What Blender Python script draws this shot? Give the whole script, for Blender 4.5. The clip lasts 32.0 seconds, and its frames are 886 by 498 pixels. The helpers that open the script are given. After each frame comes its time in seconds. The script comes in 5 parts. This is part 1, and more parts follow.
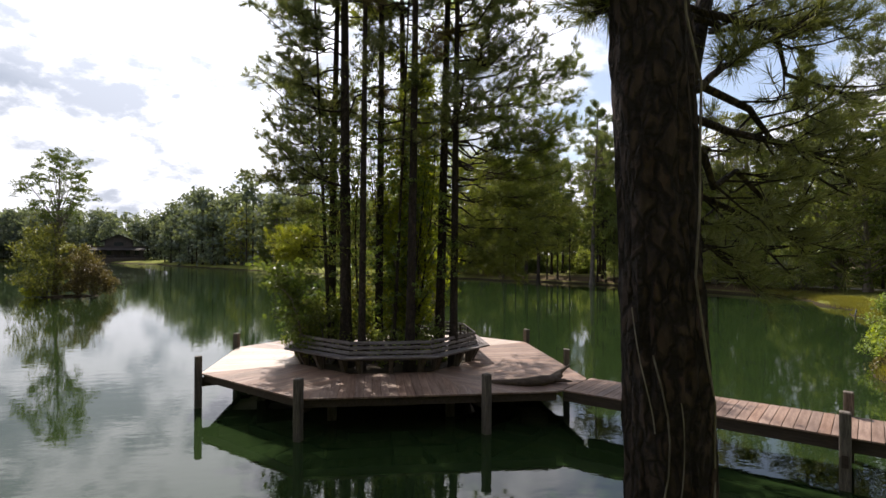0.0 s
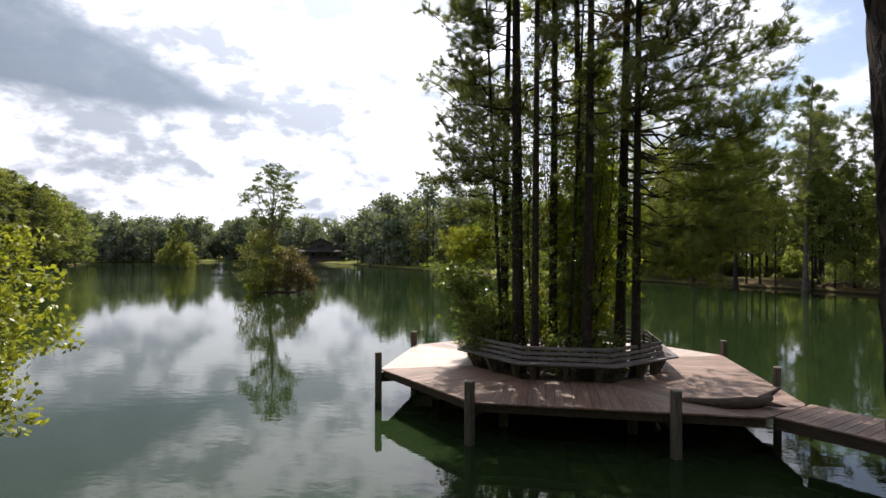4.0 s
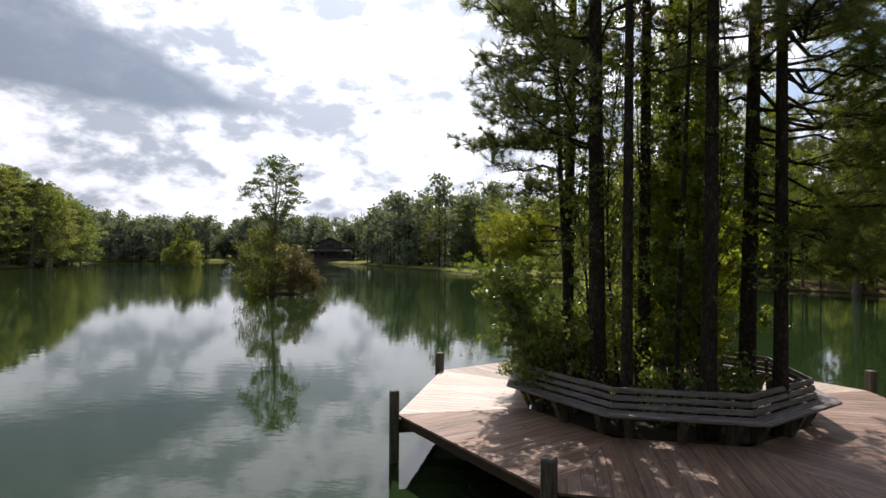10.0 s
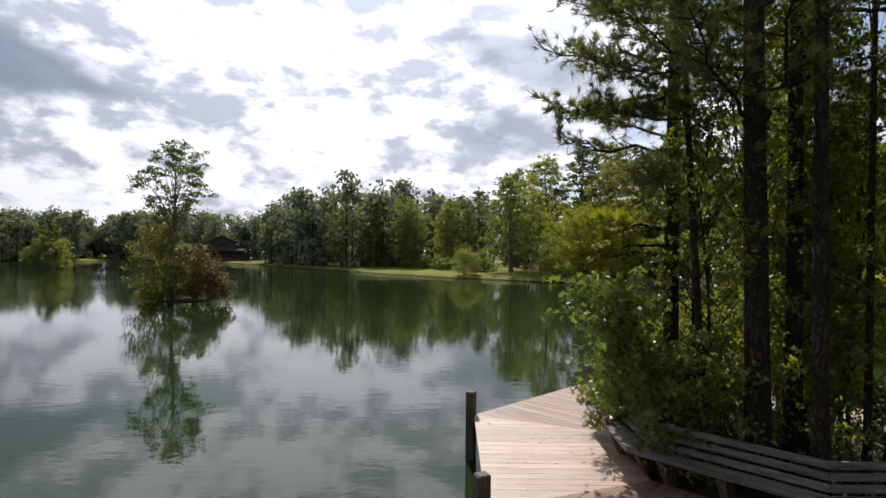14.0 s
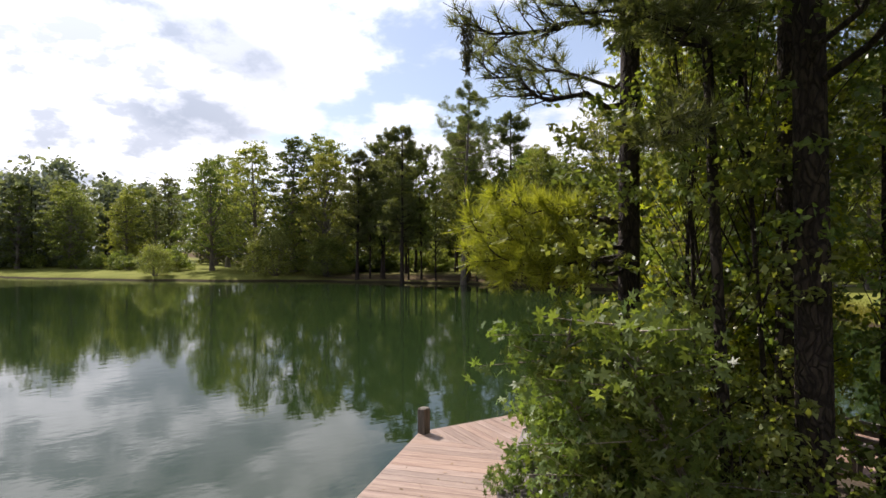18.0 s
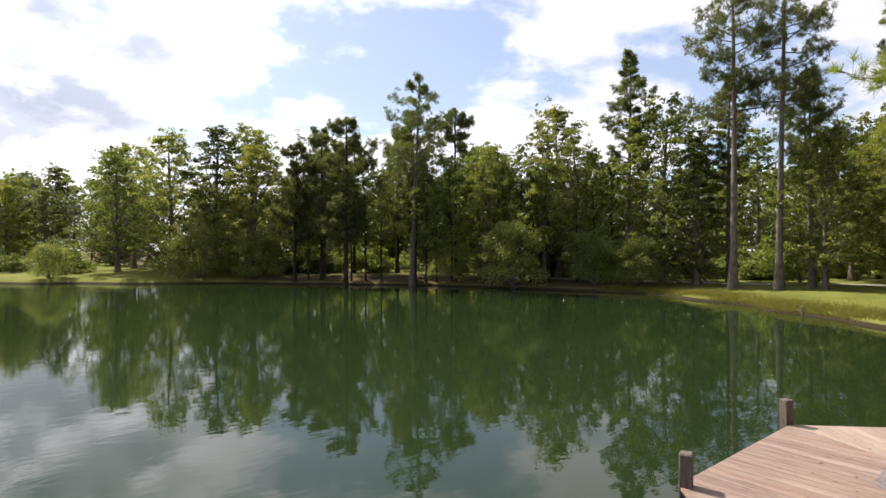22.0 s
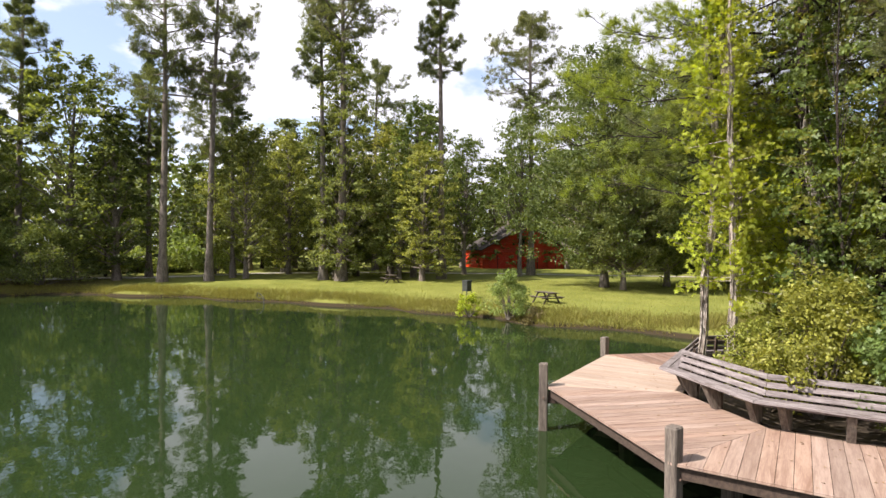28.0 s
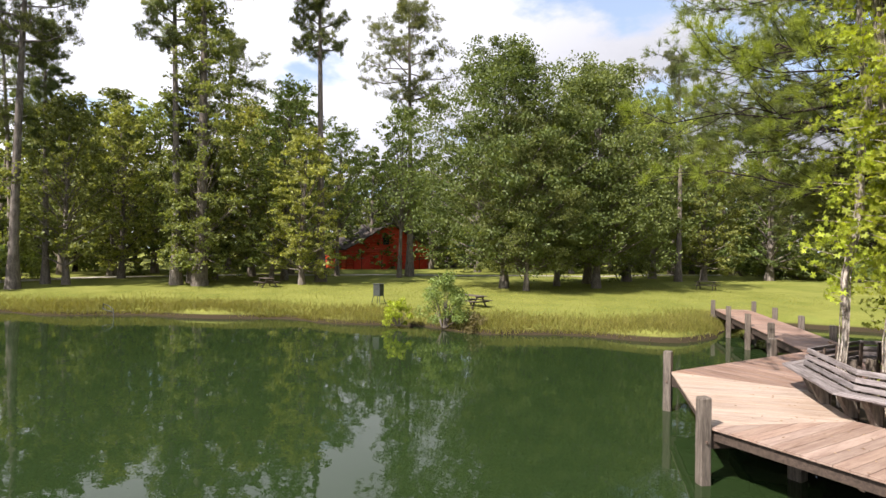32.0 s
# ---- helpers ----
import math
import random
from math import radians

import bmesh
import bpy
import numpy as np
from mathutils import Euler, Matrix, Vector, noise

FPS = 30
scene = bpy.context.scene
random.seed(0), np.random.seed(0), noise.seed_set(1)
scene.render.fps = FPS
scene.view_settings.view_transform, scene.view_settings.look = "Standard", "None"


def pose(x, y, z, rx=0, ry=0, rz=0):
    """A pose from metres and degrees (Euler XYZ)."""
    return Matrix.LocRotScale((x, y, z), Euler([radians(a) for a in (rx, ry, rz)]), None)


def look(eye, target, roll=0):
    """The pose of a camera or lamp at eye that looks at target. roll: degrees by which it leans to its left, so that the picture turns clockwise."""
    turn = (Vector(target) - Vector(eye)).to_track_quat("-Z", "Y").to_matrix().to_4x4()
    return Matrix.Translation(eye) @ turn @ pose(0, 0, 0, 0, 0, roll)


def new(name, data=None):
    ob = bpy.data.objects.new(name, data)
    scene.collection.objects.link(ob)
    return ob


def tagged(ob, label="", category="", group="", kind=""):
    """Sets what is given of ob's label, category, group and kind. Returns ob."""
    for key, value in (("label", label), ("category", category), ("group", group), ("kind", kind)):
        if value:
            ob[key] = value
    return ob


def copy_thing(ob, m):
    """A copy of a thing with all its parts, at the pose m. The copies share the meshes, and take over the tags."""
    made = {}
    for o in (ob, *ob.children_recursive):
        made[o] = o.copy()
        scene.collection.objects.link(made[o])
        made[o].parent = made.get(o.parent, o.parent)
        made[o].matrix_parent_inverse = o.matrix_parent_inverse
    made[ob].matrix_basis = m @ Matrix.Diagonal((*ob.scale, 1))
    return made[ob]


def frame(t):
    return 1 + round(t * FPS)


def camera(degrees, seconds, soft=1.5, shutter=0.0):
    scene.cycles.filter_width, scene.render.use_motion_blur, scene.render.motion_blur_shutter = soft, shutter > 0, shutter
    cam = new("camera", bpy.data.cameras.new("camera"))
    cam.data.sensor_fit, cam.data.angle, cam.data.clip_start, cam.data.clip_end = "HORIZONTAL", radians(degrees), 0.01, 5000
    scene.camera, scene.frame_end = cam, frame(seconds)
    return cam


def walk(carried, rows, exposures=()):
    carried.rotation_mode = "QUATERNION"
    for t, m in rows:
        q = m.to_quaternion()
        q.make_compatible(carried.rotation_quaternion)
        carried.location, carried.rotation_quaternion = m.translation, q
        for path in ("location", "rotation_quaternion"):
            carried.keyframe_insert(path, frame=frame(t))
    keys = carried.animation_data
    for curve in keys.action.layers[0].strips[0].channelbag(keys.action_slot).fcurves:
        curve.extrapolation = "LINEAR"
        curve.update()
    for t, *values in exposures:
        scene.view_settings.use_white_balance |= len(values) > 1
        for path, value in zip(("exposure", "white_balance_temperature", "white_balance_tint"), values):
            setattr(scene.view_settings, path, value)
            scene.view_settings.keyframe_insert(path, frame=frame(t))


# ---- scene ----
cam = camera(77.2, 32.0)
PATH = [
    (0, (-0.62, -21.202, 4.986), (-0.366, -19.218, 5.0), 0.2),
    (0.5, (-0.623, -21.423, 5.15), (-0.507, -19.426, 5.153), 0.0),
    (1, (-0.587, -21.536, 5.122), (-0.663, -19.538, 5.129), -0.1),
    (1.5, (-0.535, -21.499, 5.042), (-0.777, -19.513, 5.059), 0.2),
    (2, (-0.503, -21.379, 5.015), (-0.805, -19.402, 5.032), 0.2),
    (2.5, (-0.525, -21.229, 4.987), (-0.855, -19.256, 5.007), 0.3),
    (3, (-0.52, -21.008, 4.937), (-0.869, -19.039, 4.959), 0.4),
    (3.5, (-0.535, -20.731, 4.949), (-0.896, -18.764, 4.968), 0.3),
    (5.5, (-0.664, -19.427, 5.022), (-1.051, -17.465, 5.037), 0.0),
    (6, (-0.824, -18.823, 4.97), (-1.214, -16.862, 4.985), 0.1),
    (6.5, (-0.904, -18.482, 4.976), (-1.297, -16.521, 4.989), -0.1),
    (7, (-1.032, -17.982, 4.985), (-1.426, -16.021, 4.997), -0.1),
    (7.5, (-1.161, -17.499, 4.977), (-1.558, -15.539, 4.989), -0.1),
    (8, (-1.292, -17.014, 4.969), (-1.692, -15.054, 4.98), -0.2),
    (8.5, (-1.49, -16.579, 4.963), (-1.89, -14.619, 4.975), -0.1),
    (9, (-1.69, -16.15, 4.92), (-2.091, -14.19, 4.934), 0.1),
    (9.5, (-2.004, -15.596, 4.879), (-2.406, -13.637, 4.895), 0.2),
    (10, (-2.42, -14.987, 4.834), (-2.824, -13.028, 4.851), 0.3),
    (10.5, (-2.887, -14.386, 4.837), (-3.295, -12.428, 4.854), 0.3),
    (11, (-3.444, -14.171, 4.891), (-3.847, -12.212, 4.907), 0.4),
    (11.5, (-3.944, -13.765, 4.931), (-4.354, -11.807, 4.947), 0.4),
    (12, (-4.51, -13.326, 4.961), (-4.92, -11.368, 4.976), 0.3),
    (12.5, (-5.067, -12.802, 4.993), (-5.455, -10.84, 5.009), 0.4),
    (13, (-5.594, -12.217, 4.993), (-5.92, -10.243, 5.01), 0.3),
    (13.5, (-6.116, -11.651, 4.981), (-6.345, -9.664, 4.999), 0.5),
    (14, (-6.592, -11.033, 5.0), (-6.628, -9.033, 5.017), 0.4),
    (14.5, (-7.064, -10.525, 5.046), (-6.899, -8.532, 5.062), 0.3),
    (15, (-7.435, -9.756, 5.072), (-7.095, -7.785, 5.088), 0.4),
    (17.5, (-8.057, -5.805, 5.224), (-7.089, -4.055, 5.225), -0.0),
    (18, (-8.196, -5.03, 5.191), (-7.207, -3.292, 5.19), -0.2),
    (18.5, (-8.418, -4.288, 5.12), (-7.414, -2.558, 5.121), -0.1),
    (19, (-8.732, -3.601, 5.068), (-7.719, -1.876, 5.07), -0.1),
    (19.5, (-9.091, -2.939, 5.081), (-8.073, -1.217, 5.083), -0.2),
    (20, (-9.485, -2.057, 5.122), (-8.463, -0.338, 5.123), -0.1),
    (20.5, (-9.995, -1.211, 5.163), (-8.923, 0.477, 5.164), -0.1),
    (21, (-10.478, -0.392, 5.153), (-9.376, 1.277, 5.154), -0.1),
    (21.5, (-10.998, 0.446, 5.12), (-9.843, 2.079, 5.121), 0.0),
    (22, (-11.534, 1.351, 5.062), (-10.261, 2.894, 5.063), -0.0),
    (22.5, (-11.951, 2.216, 5.01), (-10.558, 3.651, 5.011), 0.1),
    (23, (-12.142, 3.075, 4.987), (-10.629, 4.382, 4.986), 0.2),
    (23.5, (-12.378, 3.984, 4.82), (-10.761, 5.16, 4.822), 0.3),
    (24, (-12.578, 4.94, 4.71), (-10.87, 5.981, 4.712), 0.3),
    (24.5, (-12.646, 5.852, 4.637), (-10.868, 6.768, 4.638), 0.3),
    (25, (-12.681, 6.774, 4.615), (-10.848, 7.574, 4.614), 0.3),
    (25.5, (-12.623, 7.585, 4.511), (-10.721, 8.204, 4.51), 0.3),
    (26, (-12.317, 8.42, 4.442), (-10.355, 8.807, 4.441), 0.2),
    (26.5, (-11.835, 9.284, 4.473), (-9.842, 9.452, 4.469), 0.5),
    (28.5, (-9.812, 12.023, 4.468), (-7.888, 11.475, 4.467), 0.5),
    (29, (-9.101, 12.541, 4.539), (-7.202, 11.916, 4.537), 0.6),
    (29.5, (-8.415, 13.151, 4.61), (-6.525, 12.497, 4.608), 0.5),
    (30, (-7.732, 13.799, 4.556), (-5.858, 13.1, 4.556), 0.6),
    (30.5, (-6.801, 14.35, 4.522), (-4.946, 13.601, 4.524), 0.6),
    (31, (-5.891, 14.72, 4.394), (-4.068, 13.898, 4.398), 0.7),
    (31.5, (-5.009, 15.264, 4.329), (-3.227, 14.356, 4.336), 0.8),
    (32, (-4.103, 15.727, 4.373), (-2.371, 14.726, 4.378), 0.7),
]
walk(cam, [(t, look(eye, target, roll)) for t, eye, target, roll in PATH],
     [(0, 0.38, 6550, 15), (1.5, 0.46, 6500, 14), (6, 0.25, 6450, 14), (10, 0.17, 6420, 14), (13, 0.0, 6400, 15), (15, 0.0, 6400, 15), (17.5, 0.35, 6500, 17), (20, 0.52, 6550, 17), (23, 0.62, 6550, 17), (26, 0.94, 6550, 17), (32, 0.93, 6500, 16)])

# ---------------------------------------------------------------- light
SUN_AZ, SUN_EL = radians(99.0), radians(48.0)
SUN_DIR = Vector((math.cos(SUN_AZ) * math.cos(SUN_EL), math.sin(SUN_AZ) * math.cos(SUN_EL), math.sin(SUN_EL)))


class Nodes:
    """Short hand for building a node tree."""

    def __init__(self, tree, fresh=True):
        self.tree = tree
        if fresh:
            tree.nodes.clear()

    def n(self, kind, **values):
        node = self.tree.nodes.new(kind)
        for key, value in values.items():
            setattr(node, key, value)
        return node

    def link(self, a, b):
        self.tree.links.new(a, b)

    def put(self, socket, value):
        if isinstance(value, bpy.types.NodeSocket):
            self.link(value, socket)
        else:
            socket.default_value = value

    def math(self, op, a, b=0.0, c=0.0, clamp=False):
        node = self.n("ShaderNodeMath", operation=op, use_clamp=clamp)
        for socket, value in zip(node.inputs, (a, b, c)):
            self.put(socket, value)
        return node.outputs[0]

    def mix(self, f, a, b, blend="MIX"):
        node = self.n("ShaderNodeMix", data_type="RGBA", blend_type=blend)
        self.put(node.inputs[0], f)
        self.put(node.inputs[6], a if isinstance(a, bpy.types.NodeSocket) else (*a[:3], 1))
        self.put(node.inputs[7], b if isinstance(b, bpy.types.NodeSocket) else (*b[:3], 1))
        return node.outputs[2]

    def ramp(self, f, lo, hi):
        node = self.n("ShaderNodeMapRange", interpolation_type="SMOOTHSTEP")
        self.put(node.inputs[0], f)
        node.inputs[1].default_value, node.inputs[2].default_value = lo, hi
        return node.outputs[0]

    def noise(self, vec, scale, detail=4.0, rough=0.55, distort=0.0):
        node = self.n("ShaderNodeTexNoise")
        if vec is not None:
            self.link(vec, node.inputs["Vector"])
        for key, value in (("Scale", scale), ("Detail", detail), ("Roughness", rough), ("Distortion", distort)):
            node.inputs[key].default_value = value
        return node.outputs["Fac"]

    def stretch(self, vec, scale):
        node = self.n("ShaderNodeMapping")
        self.link(vec, node.inputs["Vector"])
        node.inputs["Scale"].default_value = scale
        return node.outputs["Vector"]

    def bump(self, height, strength, distance):
        node = self.n("ShaderNodeBump")
        node.inputs["Strength"].default_value, node.inputs["Distance"].default_value = strength, distance
        self.link(height, node.inputs["Height"])
        return node.outputs["Normal"]


def make_world():
    world = bpy.data.worlds.new("sky")
    scene.world = world
    world.use_nodes = True
    k = Nodes(world.node_tree)
    out, back = k.n("ShaderNodeOutputWorld"), k.n("ShaderNodeBackground")
    k.link(back.outputs[0], out.inputs[0])
    sky = k.n("ShaderNodeTexSky", sky_type="NISHITA", sun_disc=False)
    sky.sun_elevation, sky.sun_rotation = SUN_EL, math.pi / 2 - SUN_AZ
    blue = k.mix(0.35, k.mix(1.0, sky.outputs[0], (0.17, 0.17, 0.17), "MULTIPLY"), (0.68, 0.80, 0.97))
    way = k.n("ShaderNodeTexCoord").outputs["Generated"]
    xyz = k.n("ShaderNodeSeparateXYZ")
    k.link(way, xyz.inputs[0])
    x, y, z = xyz.outputs
    # clouds on a flat layer, foreshortened towards the horizon
    low = k.math("ADD", k.math("MAXIMUM", z, 0.0), 0.13)
    flat = k.n("ShaderNodeCombineXYZ")
    k.link(k.math("DIVIDE", x, low), flat.inputs[0])
    k.link(k.math("DIVIDE", y, low), flat.inputs[1])
    p = k.stretch(flat.outputs[0], (1.0, 1.0, 1.0))
    q = k.stretch(way, (1.0, 1.0, 1.9))
    big, fine, puff = k.noise(p, 0.8, 6, 0.55, 0.2), k.noise(q, 4.6, 9, 0.56, 0.1), k.noise(q, 14.0, 7, 0.58, 0.15)
    east = k.math("ADD", k.math("MULTIPLY", x, 0.62), k.math("MULTIPLY", y, 0.45))
    # cover thins eastward, and in the unseen south to dim the light from there
    cover = k.math("SUBTRACT", k.math("ADD", k.math("ADD", k.math("MULTIPLY", big, 0.6), k.math("MULTIPLY", fine, 0.4)), 0.17), k.math("ADD", k.math("MULTIPLY", k.ramp(east, 0.15, 0.7), 0.14), k.math("MULTIPLY", k.ramp(k.math("MULTIPLY", y, -1.0), 0.1, 0.7), 0.12)))
    # unseen cover overhead is thinned as well, to weaken the light on shaded wood
    cover = k.math("SUBTRACT", cover, k.math("MULTIPLY", k.ramp(z, 0.6, 0.9), 0.22))
    cloud = k.ramp(cover, 0.478, 0.555)
    az, el = k.math("ARCTAN2", y, x), k.math("ARCSINE", z)
    wob = k.math("MULTIPLY", k.math("SUBTRACT", fine, 0.5), 0.22)

    def patch(a, e, w, h, slope):
        da = k.math("SUBTRACT", az, a)
        de = k.math("SUBTRACT", k.math("SUBTRACT", el, e), k.math("MULTIPLY", da, slope))
        far = k.math("ADD", k.math("POWER", k.math("DIVIDE", da, w), 2), k.math("POWER", k.math("DIVIDE", de, h), 2))
        return k.math("SUBTRACT", 1.0, k.ramp(k.math("ADD", far, k.math("MULTIPLY", wob, 6.0)), 0.35, 1.15))

    # puffs have bright tops and grey undersides
    above = k.n("ShaderNodeVectorMath", operation="ADD")
    k.link(q, above.inputs[0])
    above.inputs[1].default_value = (0.0, 0.02, 0.06)
    under = k.math("ADD", k.math("SUBTRACT", k.noise(above.outputs[0], 4.6, 9, 0.56, 0.1), fine), k.math("MULTIPLY", k.math("SUBTRACT", k.noise(above.outputs[0], 14.0, 7, 0.58, 0.15), puff), 0.9))
    body = k.math("ADD", k.math("MULTIPLY", fine, 0.52), k.math("MULTIPLY", puff, 0.38))
    grey = k.ramp(k.math("ADD", body, k.math("MULTIPLY", under, 1.0)), 0.35, 0.61)
    # a wedge of grey cloud with a level base and a slanting top
    line = k.math("ADD", radians(14.6), k.math("MULTIPLY", k.math("SUBTRACT", az, radians(119.0)), 0.42))
    top_edge = k.ramp(k.math("ADD", k.math("SUBTRACT", line, el), k.math("MULTIPLY", wob, 0.35)), radians(-0.3), radians(2.6))
    base_edge = k.ramp(k.math("ADD", k.math("SUBTRACT", el, radians(12.5)), k.math("MULTIPLY", wob, 0.30)), radians(-0.4), radians(1.6))
    dark = k.math("MULTIPLY", k.math("MULTIPLY", top_edge, base_edge), k.math("SUBTRACT", 1.0, k.ramp(az, radians(150), radians(168))))
    dark = k.math("MULTIPLY", dark, k.math("ADD", 0.72, k.math("MULTIPLY", puff, 0.5)))
    dark = k.math("MAXIMUM", dark, k.math("MULTIPLY", patch(radians(84), radians(12.5), radians(7), radians(3.0), 0.1), 0.6))
    dark = k.math("MAXIMUM", dark, k.math("MULTIPLY", patch(radians(82), radians(18.5), radians(11), radians(2.8), 0.3), 0.7))
    north = k.math("ADD", 0.06, k.math("MULTIPLY", k.ramp(k.math("MULTIPLY", x, -1.0), -0.45, 0.0), 0.74))
    soft = k.mix(k.math("MULTIPLY", grey, north), (0.97, 1.0, 1.06), (0.30, 0.35, 0.42))
    white = k.mix(dark, soft, (0.25, 0.30, 0.37))
    cloud = k.math("MAXIMUM", cloud, dark)
    # clouds glow where the sun stands behind them
    dot = k.math("ADD", k.math("ADD", k.math("MULTIPLY", x, SUN_DIR.x), k.math("MULTIPLY", y, SUN_DIR.y)), k.math("MULTIPLY", z, SUN_DIR.z))
    glow = k.math("ADD", k.math("ADD", 0.45, k.math("MULTIPLY", k.ramp(dot, -0.5, 0.05), 0.55)), k.math("MULTIPLY", k.math("POWER", k.math("MAXIMUM", dot, 0.0), 4.0), 2.1))
    # the unseen overhead sky is dimmed so that shade on the dock stays deep
    glow = k.math("MULTIPLY", glow, k.math("SUBTRACT", 1.0, k.math("MULTIPLY", k.ramp(z, 0.48, 0.85), 0.62)))
    lit = k.n("ShaderNodeVectorMath", operation="SCALE")
    k.link(white, lit.inputs[0])
    k.link(glow, lit.inputs["Scale"])
    k.link(k.mix(cloud, blue, lit.outputs[0]), back.inputs["Color"])
    back.inputs["Strength"].default_value = 0.70


make_world()
lamp = bpy.data.lights.new("sun", "SUN")
lamp.energy, lamp.angle, lamp.color = 5.6, radians(0.6), (1.0, 0.95, 0.86)
sun = new("sun", lamp)
sun.matrix_world = look(SUN_DIR * 200, (0, 0, 0))

# ---------------------------------------------------------------- materials


def surface(name, a, b, scale=4.0, rough=0.8, bump=0.3, depth=0.01, fine=None, stretch=(1, 1, 1), vary=0.0, spot=None, metal=0.0, detail=6.0, shine=0.35):
    """A surface of two colours at a large and a fine scale, with relief; vary: how far whole objects differ."""
    m = bpy.data.materials.new(name)
    m.use_nodes = True
    k = Nodes(m.node_tree)
    out, bsdf = k.n("ShaderNodeOutputMaterial"), k.n("ShaderNodeBsdfPrincipled")
    k.link(bsdf.outputs[0], out.inputs[0])
    vec = k.stretch(k.n("ShaderNodeTexCoord").outputs["Object"], stretch)
    one = k.noise(vec, scale, detail, 0.6)
    two = k.noise(vec, fine or scale * 7, 5, 0.6)
    colour = k.mix(k.ramp(k.math("ADD", k.math("MULTIPLY", one, 0.6), k.math("MULTIPLY", two, 0.4)), 0.35, 0.65), a, b)
    if spot:
        colour = k.mix(k.ramp(k.noise(vec, scale * 0.35, 5, 0.7, 0.6), 0.55, 0.68), colour, spot)
    if vary:
        rand = k.n("ShaderNodeObjectInfo").outputs["Random"]
        hsv = k.n("ShaderNodeHueSaturation")
        k.link(k.math("ADD", 1.0 - vary, k.math("MULTIPLY", rand, 2 * vary)), hsv.inputs["Value"])
        k.link(k.math("ADD", 1.0 - vary * 0.6, k.math("MULTIPLY", k.math("FRACT", k.math("MULTIPLY", rand, 7.3)), 1.2 * vary)), hsv.inputs["Saturation"])
        k.link(colour, hsv.inputs["Color"])
        colour = hsv.outputs[0]
    k.link(colour, bsdf.inputs["Base Color"])
    k.link(k.math("ADD", rough - 0.1, k.math("MULTIPLY", two, 0.2)), bsdf.inputs["Roughness"])
    bsdf.inputs["Metallic"].default_value = metal
    bsdf.inputs["Specular IOR Level"].default_value = shine
    if bump:
        k.link(k.bump(two, bump, depth), bsdf.inputs["Normal"])
    return m


def leaf(name, a, b, through_light=0.24, gloss=0.5, tone=0.0):
    """Leaves or needles: each differs a little, and light comes through them."""
    m = bpy.data.materials.new(name)
    m.use_nodes = True
    k = Nodes(m.node_tree)
    out = k.n("ShaderNodeOutputMaterial")
    rand = k.n("ShaderNodeNewGeometry").outputs["Random Per Island"]
    place = k.n("ShaderNodeTexCoord").outputs["Object"]
    patchy = k.noise(place, 0.45, 3, 0.6)
    colour = k.mix(k.math("ADD", k.math("MULTIPLY", rand, 0.6), k.math("MULTIPLY", k.ramp(patchy, 0.3, 0.7), 0.4)), a, b)
    obj = k.n("ShaderNodeObjectInfo").outputs["Random"]
    hsv = k.n("ShaderNodeHueSaturation")
    k.link(k.math("ADD", 0.475, k.math("MULTIPLY", obj, 0.035)), hsv.inputs["Hue"])
    spread = k.math("MULTIPLY", k.math("FRACT", k.math("MULTIPLY", rand, 37.0)), 0.7)
    k.link(k.math("MULTIPLY", k.math("ADD", 0.62, spread), k.math("ADD", 0.82, k.math("MULTIPLY", k.math("FRACT", k.math("MULTIPLY", obj, 5.7)), 0.36))), hsv.inputs["Value"])
    k.link(colour, hsv.inputs["Color"])
    front, behind, mixed = k.n("ShaderNodeBsdfPrincipled"), k.n("ShaderNodeBsdfTranslucent"), k.n("ShaderNodeMixShader")
    k.link(hsv.outputs[0], front.inputs["Base Color"])
    front.inputs["Roughness"].default_value = gloss
    front.inputs["Specular IOR Level"].default_value = 0.22
    warm = k.mix(1.0, hsv.outputs[0], (1.5, 1.45, 0.5), "MULTIPLY")
    k.link(warm, behind.inputs["Color"])
    mixed.inputs[0].default_value = through_light
    k.link(front.outputs[0], mixed.inputs[1])
    k.link(behind.outputs[0], mixed.inputs[2])
    k.link(mixed.outputs[0], out.inputs[0])
    return m


def water_material():
    m = bpy.data.materials.new("pond_water")
    m.use_nodes = True
    k = Nodes(m.node_tree)
    out, bsdf = k.n("ShaderNodeOutputMaterial"), k.n("ShaderNodeBsdfPrincipled")
    k.link(bsdf.outputs[0], out.inputs[0])
    place = k.n("ShaderNodeTexCoord").outputs["Object"]
    k.link(k.mix(k.noise(place, 0.03, 4, 0.6), (0.0112, 0.0222, 0.0066), (0.0170, 0.0302, 0.0098)), bsdf.inputs["Base Color"])
    calm = k.ramp(k.noise(k.stretch(place, (1, 0.6, 1)), 0.035, 3, 0.6), 0.42, 0.7)
    k.link(k.math("ADD", 0.0, k.math("MULTIPLY", calm, 0.006)), bsdf.inputs["Roughness"])
    bsdf.inputs["IOR"].default_value = 1.333
    waves = k.math("ADD", k.noise(k.stretch(place, (1, 1.6, 1)), 1.3, 3, 0.5), k.math("MULTIPLY", k.noise(k.stretch(place, (1, 1.4, 1)), 4.0, 2, 0.5), 0.22))
    # a breeze ruffles the open water away from the dock
    spot = k.n("ShaderNodeVectorMath", operation="LENGTH")
    k.link(place, spot.inputs[0])
    breeze = k.math("MULTIPLY", k.ramp(spot.outputs["Value"], 55.0, 130.0), k.ramp(k.noise(k.stretch(place, (0.5, 1.6, 1)), 0.03, 4, 0.6), 0.3, 0.6))
    k.link(k.bump(k.math("MULTIPLY", waves, k.math("ADD", 1.0, k.math("MULTIPLY", breeze, 8.0))), 0.07, 0.05), bsdf.inputs["Normal"])
    return m


